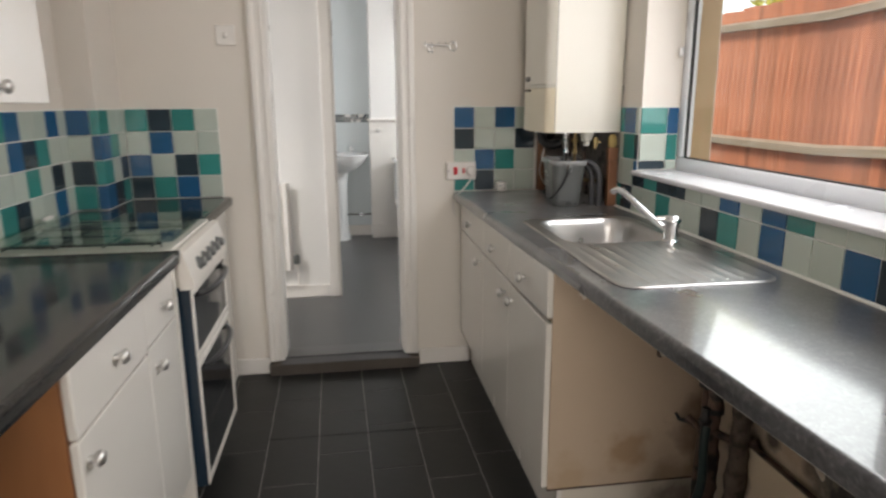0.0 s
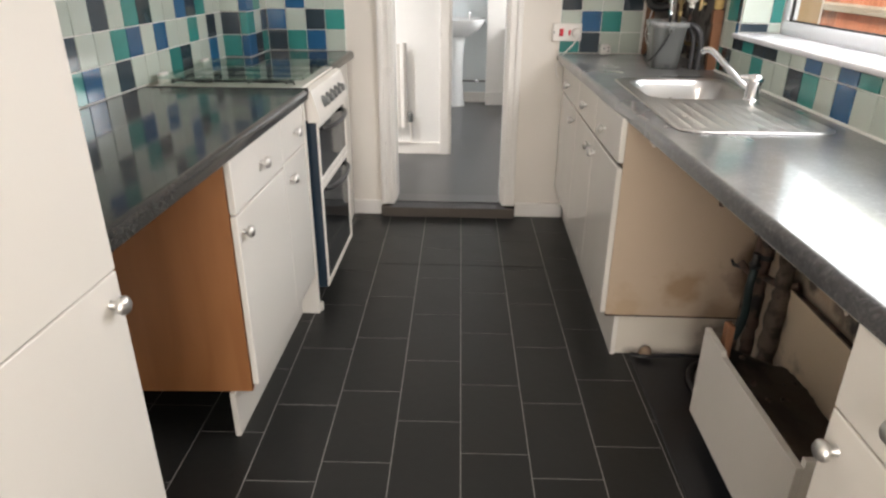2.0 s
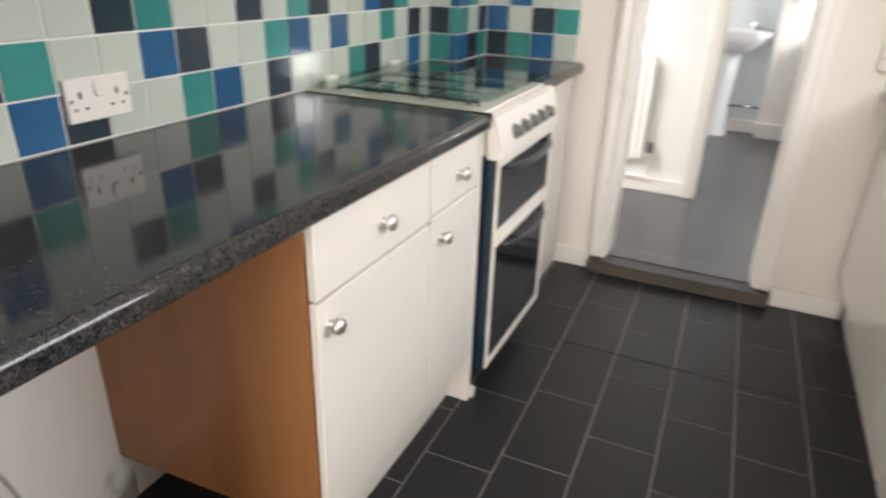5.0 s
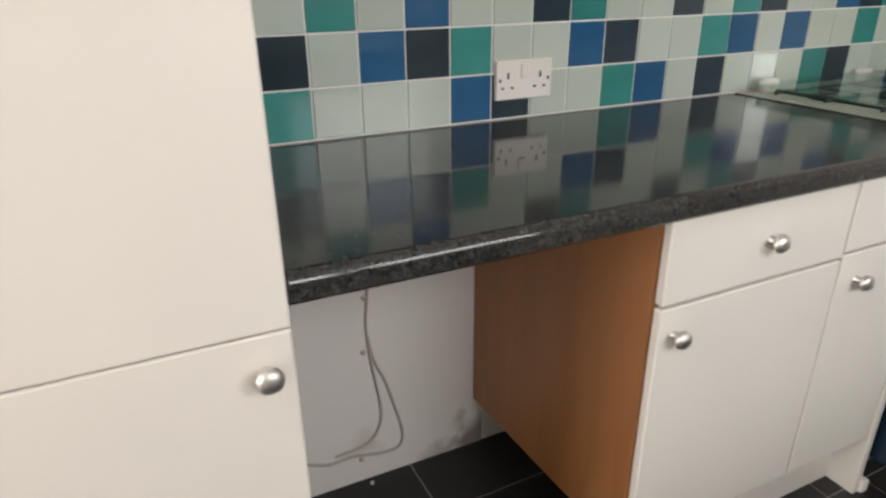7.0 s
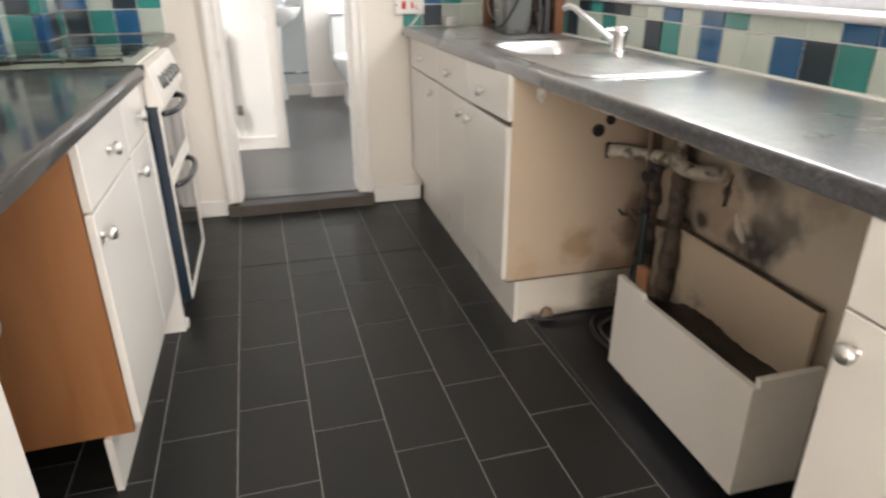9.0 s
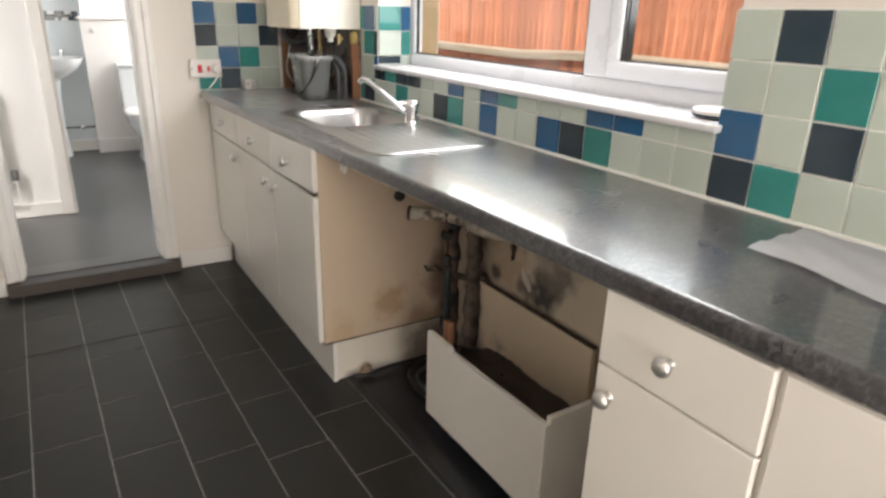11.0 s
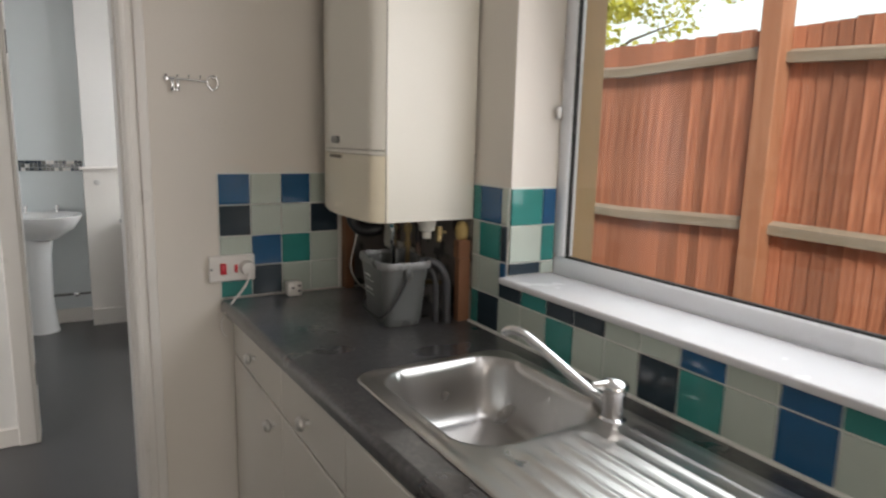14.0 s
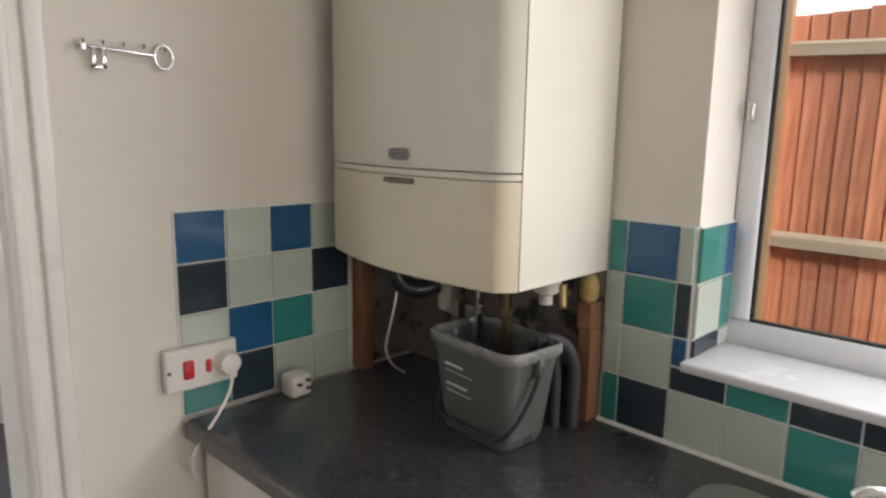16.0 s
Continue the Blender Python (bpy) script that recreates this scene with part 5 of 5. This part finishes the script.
part("down_pipe", lumpy([(2.165, 2.335, 0.60), (2.168, 2.340, 0.3), (2.168, 2.345, 0.008)], 0.027, 2), M_LAG, pw, "brown stained lagged vertical pipe")
part("down_pipe", lumpy([(2.190, 2.385, 0.86), (2.190, 2.385, 0.3), (2.190, 2.39, 0.008)], 0.017, 3), M_DIRTY, pw, "black stained vertical pipe")
part("supply_pipe", tube(bmesh.new(), [(2.11, 2.44, 0.86), (2.115, 2.44, 0.5), (2.105, 2.44, 0.30), (2.11, 2.45, 0.008)], 0.009, 8), M_DIRTY, pw, "dark supply pipe")
part("lever", tube(bmesh.new(), [(2.13, 2.43, 0.415), (2.10, 2.50, 0.405), (2.09, 2.525, 0.398), (2.085, 2.54, 0.412)], [0.014, 0.008, 0.006, 0.004], 8), M_DARK, pw, "dark valve lever")
part("valve", lathe(bmesh.new(), [(0.017, 0), (0.020, 0.006), (0.020, 0.024), (0.014, 0.03)], (2.125, 2.435, 0.555), (-0.6, 0.5, 0), 10), M_DARK, pw, "dark stop valve")
for z_, r_ in ((0.585, 0.025), (0.47, 0.027)):
    part("nut", lathe(bmesh.new(), [(r_, 0), (r_, 0.016)], (2.135, 2.422, z_), (0, 0, 1), 8), M_DARK, pw, "crusted compression nut")
part("branch", tube(bmesh.new(), [(2.095, 2.49, 0.425), (2.11, 2.455, 0.405), (2.13, 2.41, 0.415), (2.17, 2.35, 0.41), (2.20, 2.31, 0.43)], 0.012, 8), M_DIRTY, pw)
part("valve", tube(bmesh.new(), [(2.12, 2.42, 0.575), (2.10, 2.40, 0.578), (2.085, 2.385, 0.572)], [0.014, 0.011, 0.016], 10), M_DARK, pw, "dark stop valve")
part("valve", lathe(bmesh.new(), [(0.016, 0), (0.02, 0.012), (0.012, 0.02), (0.012, 0.05)], (2.105, 2.415, 0.44), (0, 0, 1), 10), M_DARK, pw, "dark stop valve")
part("hose", tube(bmesh.new(), bez((2.10, 2.40, 0.44), (2.07, 2.37, 0.36), (2.12, 2.40, 0.28), (2.07, 2.38, 0.20)), 0.013, 8), M_HOSE, pw, "blackened green hose")
hs = thing("hose", (1.9, 2.35, 0.008), "loose black hose lying on the floor of the bay", "hose")
part("coil", tube(bmesh.new(), bez((2.19, 2.50, 0.022), (2.02, 2.56, 0.022), (1.93, 2.45, 0.022), (1.97, 2.30, 0.022)), 0.011, 8), M_DARK, hs)
part("tail", tube(bmesh.new(), bez((1.80, 2.545, 0.024), (1.86, 2.50, 0.020), (1.93, 2.56, 0.040), (2.08, 2.52, 0.022)), 0.007, 8), M_DARK, hs)
part("loop", tube(bmesh.new(), bez((2.07, 2.48, 0.018), (1.99, 2.47, 0.018), (1.96, 2.38, 0.018), (2.02, 2.27, 0.018)), 0.007, 8), M_GREY, hs, "thin grey hose loop")
bm = bmesh.new()
for y, z, r in ((1.984, 0.689, 0.021), (2.025, 0.721, 0.016)):
    lathe(bm, [(r, 0), (r, 0.006), (r * 0.6, 0.008)], (y, 2.5515, z), (0, -1, 0), 14)
hol = thing("pipe_grommets", (2.03, 2.55, 0.7), "two black pipe holes in the cabinet side", "pipe hole")
part("ring", bm, M_DARK, hol)
dbr = thing("plaster_debris", (1.87, 2.5, 0.0), "small lump of broken plaster on the floor", "debris")
bm = bmesh.new()
bmesh.ops.create_icosphere(bm, subdivisions=2, radius=0.022, matrix=Matrix.Translation((1.852, 2.555, 0.026)))
for v in bm.verts:
    v.co += Vector((0.01, 0.006, 0.004)) * noise.noise(v.co * 60)
part("lump", bm, M_BROKEN, dbr)

chip = thing("plaster_chip", (0.03, 1.745, 0.0), "tiny white plaster chip on the floor tiles", "debris")
bm = bmesh.new()
bmesh.ops.create_icosphere(bm, subdivisions=1, radius=0.006, matrix=Matrix.Translation((0.03, 1.745, 0.005)))
part("chip", bm, M_WPLAS, chip, smooth=10)

# ---- hall and bathroom things ----
rad = thing("radiator", (0.55, 5.03, 0.3), "white panel radiator on the hall wall", "radiator")
bm = bmesh.new()
ring0 = [(0.748, 5.030), (-0.03, 5.030)]
for i in range(20):
    x = -0.022 + i * 0.0385
    ring0 += [(x, 5.006), (x + 0.008, 4.998), (x + 0.022, 4.998), (x + 0.030, 5.006)]
loft(bm, [[Vector((x, y, z)) for x, y in ring0] for z in (0.27, 0.84)])
part("panel", bm, M_TRIM, rad)
part("pipe", tube(bmesh.new(), [(0.745, 5.02, 0.30), (0.772, 5.02, 0.30), (0.776, 5.02, 0.17), (0.766, 5.022, 0.163), (0.60, 5.022, 0.163)], 0.0075, 8), M_TRIM, rad)
part("valve", lathe(bmesh.new(), [(0.017, 0), (0.019, 0.01), (0.019, 0.05), (0.014, 0.06)], (0.770, 5.02, 0.31), (0, 0, 1), 14), M_GREY, rad, "grey radiator valve")
part("bracket", B(0.3, 0.34, 5.03, 5.0595, 0.4, 0.7), M_TRIM, rad)

bs = thing("basin", (1.13, 6.9, HF), "white ceramic basin on a pedestal", "basin")
rings = []
for z, hx, hy in ((0.72, 0.11, 0.09), (0.79, 0.21, 0.17), (0.855, 0.25, 0.205), (0.875, 0.255, 0.21), (0.878, 0.235, 0.19), (0.84, 0.18, 0.14), (0.77, 0.08, 0.06)):
    rings.append(rrect(1.05, 6.83, hx, hy, min(hx, hy) * 0.8, z, 6))
part("bowl", loft(bmesh.new(), rings), M_CERAM, bs, smooth=60)
part("pedestal", lathe(bmesh.new(), [(0.10, HF), (0.09, HF + 0.05), (0.075, 0.3), (0.08, 0.6), (0.10, 0.73)], (1.03, 6.88, 0), (0, 0, 1), 20), M_CERAM, bs, smooth=60)
for x in (0.98, 1.16):
    part("tap", lathe(bmesh.new(), [(0.012, 0), (0.010, 0.03), (0.016, 0.035), (0.014, 0.05)], (x, 6.95, 0.876), (0, 0, 1), 12), M_CHROME, bs)
pb = thing("basin_pipes", (1.25, 7.03, 0.28), "small copper pipes along the bathroom wall", "pipes")
part("pipe", tube(bmesh.new(), [(1.08, 7.02, 0.28), (1.33, 7.02, 0.28)], 0.008, 8), M_GREY, pb)
part("joint", B(1.22, 1.26, 7.005, 7.035, 0.265, 0.295, bevel=0.004), M_CHROME, pb)

setting("wall_boxing", B(1.345, 2.4, 6.93, 7.0495, HF, ZC), M_WHITEWALL, "white boxed-in bathroom wall")
bxing = thing("cistern_cupboard", (1.8, 6.9, HF), "white boxed cistern cupboard with a round knob", "cupboard")
part("front", B(1.33, 2.38, 6.895, 6.929, HF, 1.17, bevel=0.002), M_TRIM, bxing)
part("shelf", B(1.31, 2.39, 6.87, 6.929, 1.17, 1.19, bevel=0.003), M_TRIM, bxing)
part("skirting", B(1.33, 2.38, 6.878, 6.895, HF, 0.19, bevel=0.004), M_TRIM, bxing)
part("knob", lathe(bmesh.new(), [(0.008, 0), (0.008, 0.012), (0.02, 0.018), (0.02, 0.026), (0.008, 0.03)], (1.41, 6.895, 1.085), (0, -1, 0), 14), M_KNOB, bxing, "round metal knob")
vt = thing("wall_vent", (1.66, 6.92, 2.07), "square white extractor vent", "vent")
part("frame", B(1.59, 1.74, 6.905, 6.9295, 2.0, 2.15, bevel=0.006), M_WPLAS, vt)
part("grille", B(1.63, 1.70, 6.898, 6.905, 2.04, 2.11, bevel=0.003), M_GREY, vt, "grey grille")
wc = thing("toilet", (1.75, 6.55, HF), "white ceramic toilet with a close-coupled cistern", "toilet")
rings = [rrect(1.73, 6.52, hx, hy, min(hx, hy) * 0.85, z, 6) for z, hx, hy in ((HF, 0.118, 0.20), (HF + 0.02, 0.115, 0.195), (0.15, 0.098, 0.17), (0.25, 0.10, 0.17), (0.31, 0.135, 0.21), (0.37, 0.172, 0.25), (0.43, 0.188, 0.27), (0.445, 0.188, 0.27))]
part("pan", loft(bmesh.new(), rings), M_CERAM, wc, smooth=60)
part("seat", loft(bmesh.new(), [rrect(1.73, 6.51, 0.193, 0.265, 0.17, 0.446, 6), rrect(1.73, 6.51, 0.193, 0.265, 0.17, 0.468, 6), rrect(1.73, 6.51, 0.175, 0.247, 0.16, 0.478, 6)]), M_WPLAS, wc, smooth=60)
part("cistern", B(1.545, 1.935, 6.70, 6.87, 0.45, 0.80, bevel=0.02, segs=3), M_CERAM, wc, smooth=60)
part("lid", B(1.535, 1.945, 6.69, 6.876, 0.80, 0.828, bevel=0.008), M_CERAM, wc)
# mosaic band
ms = {k: finish("mosaic_tile", box(bmesh.new(), -0.011, 0.011, -0.003, 0.003, -0.011, 0.011), m) for k, m in (("D", M_TILE["D"]), ("L", M_GREY), ("W", M_WHITEWALL), ("B", M_NAVY))}
band = thing("mosaic_band", (1.0, 7.047, 1.19), "band of small black, grey and white mosaic tiles", "tile band")
rm = random.Random(5)
for i in range(30):
    for j in range(3):
        o = new("mosaic_tile", ms[rm.choice("DDLWB")])
        o.parent = band
        o.location = (0.62 + i * 0.0242 - 1.0, 0, (j - 1) * 0.0242)

# ---- wall tiles ----
P_, TZ, TT = 0.1015, 0.102, 0.006
shared = {}


def tile_mesh(kind, w, h):
    key = (kind, round(w, 4), round(h, 4))
    if key not in shared:
        bm = box(bmesh.new(), -w / 2, w / 2, 0.0, TT, -h / 2, h / 2)
        top = [e for e in bm.edges if all(abs(v.co.y - TT) < 1e-6 for v in e.verts)]
        bmesh.ops.bevel(bm, geom=top, offset=0.0012, segments=1, affect="EDGES")
        shared[key] = finish("tile", bm, M_TILE[kind])
    return shared[key]


def tile(parent, kind, a, b, z0, z1, place):
    """A glazed tile between a and b along the wall; place gives its pose from the middle."""
    g = 0.0021
    w, h = abs(b - a) - 2 * g, abs(z1 - z0) - 2 * g
    if w < 0.004:
        return
    o = new("tile", tile_mesh(kind, w, h))
    o.parent = parent
    o.matrix_basis = place((a + b) / 2, (z0 + z1) / 2)


def west(y, z):
    return Matrix.Translation((0.002, y, z)) @ Matrix.Rotation(radians(-90), 4, "Z")


def east(y, z):
    return Matrix.Translation((XR - 0.002, y, z)) @ Matrix.Rotation(radians(90), 4, "Z")


def facing_south(y0):
    return lambda x, z: Matrix.Translation((x, y0 - 0.002, z)) @ Matrix.Rotation(radians(180), 4, "Z")


ZR = [0.907 + TZ * k for k in range(5)]
setting("grout_west", B(0.0005, 0.0045, 1.49, 3.70, 0.905, ZR[4] + 0.002), M_GROUT, "pale tile grout")
WEST = {3: "LLLLLLLLLBGLLLDGBLLBL", 2: "LGLBLLDGLLDLGDLLBDGLL", 1: "DLBDGLLBDLLGBLBLLGLDL", 0: "GLLLBDLLGBLDLLLGDLLBL"}
for r, cols in WEST.items():
    for k, kind in enumerate(cols):
        a = 1.583 + P_ * k
        tile(wall_west, kind, a, min(a + P_, 3.695), ZR[r], ZR[r + 1], west)
    tile(wall_west, "L", 1.492, 1.583, ZR[r], ZR[r + 1], west)
setting("grout_pier", B(0.0, 0.128, 3.6955, 3.6995, 0.905, ZR[4] + 0.002), M_GROUT, "pale tile grout")
setting("grout_pier", B(0.1255, 0.1295, 3.70, 3.995, 0.905, ZR[4] + 0.002), M_GROUT, "pale tile grout")
setting("grout_north", B(0.1295, 0.539, 3.9955, 3.9995, 0.905, ZR[4] + 0.002), M_GROUT, "pale tile grout")
for r, (f1, f2, side) in {3: ("B", "G", "GLL"), 2: ("L", "B", "BGL"), 1: ("D", "G", "GLD"), 0: ("G", "B", "BDG")}.items():
    pf = facing_south(3.697)
    tile(wall_pier, f1, 0.003, 0.095, ZR[r], ZR[r + 1], pf)
    tile(wall_pier, f2, 0.095, 0.1345, ZR[r], ZR[r + 1], pf)
    for k, kind in enumerate(side):
        a = 3.692 + k * P_
        tile(wall_pier, kind, a, min(a + P_, 3.99), ZR[r], ZR[r + 1], lambda y, z: Matrix.Translation((0.128, y, z)) @ Matrix.Rotation(radians(-90), 4, "Z"))
NORTH_L = {3: "LGDGD", 2: "LLBLG", 1: "GDLBD", 0: "LBGDG"}
pn = facing_south(3.998)
for r, cols in NORTH_L.items():
    for k, kind in enumerate(cols):
        b = 0.538 - P_ * k
        tile(wall_north, kind, max(b - P_, 0.135), b, ZR[r], ZR[r + 1], pn)
setting("grout_north", B(1.640, 2.06, 3.9955, 3.9995, 0.905, ZR[4] + 0.002), M_GROUT, "pale tile grout")
NORTH_R = {3: "BLBL", 2: "DLLD", 1: "LBGL", 0: "GDLL"}
for r, cols in NORTH_R.items():
    for k, kind in enumerate(cols):
        a = 1.642 + P_ * k
        tile(wall_north, kind, a, min(a + P_, 2.058), ZR[r], ZR[r + 1], pn)
# window wall: the pier beside the boiler, below the sill, and beyond the window
PW = 0.1025
setting("grout_east", B(XR - 0.0045, XR - 0.0005, 3.25, 3.42, 1.055, ZR[4] + 0.002), M_GROUT, "pale tile grout")
setting("grout_east", B(XR - 0.0045, XR - 0.0005, 0.45, 1.53, 1.055, ZR[4] + 0.002), M_GROUT, "pale tile grout")
setting("grout_east", B(XR - 0.0045, XR - 0.0005, 0.45, 3.42, 0.905, 1.055), M_GROUT, "pale tile grout")
setting("grout_reveal", B(XR, 2.404, 3.2455, 3.2495, 1.0745, ZR[4] + 0.002), M_GROUT, "pale tile grout")
ROW0 = "LLGLLDGLBLLBDGLLLDGLLBLLGDL"
HALF = "DGDDLLBLBGLLLBBLLBLDLGLLLBL"
ROW2 = "LLGLDLLBLG"
ROW3 = "LDLLGLLBLL"
for k, kind in enumerate(ROW0):
    b = 3.28 - PW * k
    a = b - PW
    tile(wall_east, kind, a, b, ZR[0], ZR[1], east)
    if k < 17:
        tile(wall_east, HALF[k], a, b, ZR[1], 1.0545, east)
    else:
        tile(wall_east, HALF[k], a, b, ZR[1], ZR[2], east)
        tile(wall_east, ROW2[k - 17], a, b, ZR[2], ZR[3], east)
        tile(wall_east, ROW3[k - 17], a, b, ZR[3], ZR[4], east)
for r, (edge, full, cut) in {3: ("G", "B", "L"), 2: ("L", "G", "D"), 1: ("L", "L", "B"), 0: ("G", "D", "")}.items():
    tile(wall_east, edge, 3.3825, 3.418, ZR[r], ZR[r + 1], east)
    tile(wall_east, full, 3.28, 3.3825, ZR[r], ZR[r + 1], east)
    if cut:
        tile(wall_east, cut, 3.2505, 3.28, ZR[r] if r > 1 else 1.056, ZR[r + 1], east)
pr = facing_south(3.248)
for r, (one, two) in {3: ("G", "B"), 2: ("L", "G"), 1: ("D", "L")}.items():
    z0 = ZR[r] if r > 1 else 1.076
    tile(wall_east, one, XR - 0.004, 2.355, z0, ZR[r + 1], pr)
    tile(wall_east, two, 2.355, 2.402, z0, ZR[r + 1], pr)
part("sealant", tube(bmesh.new(), [(XR - 0.010, 0.45, 0.906), (XR - 0.010, 3.42, 0.906)], 0.006, 8), M_GROUT, right_top, "pale sealant bead")

# ---- floor tiles ----
floor = bpy.data.objects["floor"]
FTURN = 0.0195  # the tiling runs slightly askew to the walls
ftm = finish("tile", box(bmesh.new(), -0.0987, 0.0987, -0.1672, 0.1672, -0.004, 0.0), M_FTILE)
OFFS = {2: 2.08, 3: 2.222, 4: 2.306, 5: 2.160, 6: 2.360, 7: 2.270, 8: 2.410}
for c in range(11):
    x = 0.087 + 0.2 * c
    off = OFFS.get(c, 2.2)
    for j in range(-10, 6):
        y0 = off + j * 0.337
        if y0 + 0.337 > 4.0 or y0 < -1.1:
            if y0 < 4.0 and y0 + 0.337 > 4.0:
                o = new("tile", finish("tile", box(bmesh.new(), -0.0984, 0.0984, y0 + 0.0016 - 4.0, -0.001, -0.004, 0.0), M_FTILE))
                o.parent, o.location, o.rotation_euler = floor, (x - FTURN * 1.8, 4.0, 0.0), (0, 0, FTURN)
            continue
        o = new("tile", ftm)
        o.parent, o.location, o.rotation_euler = floor, (x - FTURN * (y0 + 0.1685 - 2.2), y0 + 0.1685, 0.0), (0, 0, FTURN)
setting("floor_seam", B(0.76, 1.585, 3.312, 3.317, 0.0, 0.0018, bevel=0.0006), M_FTILE, "slightly raised seam in the floor tiles")
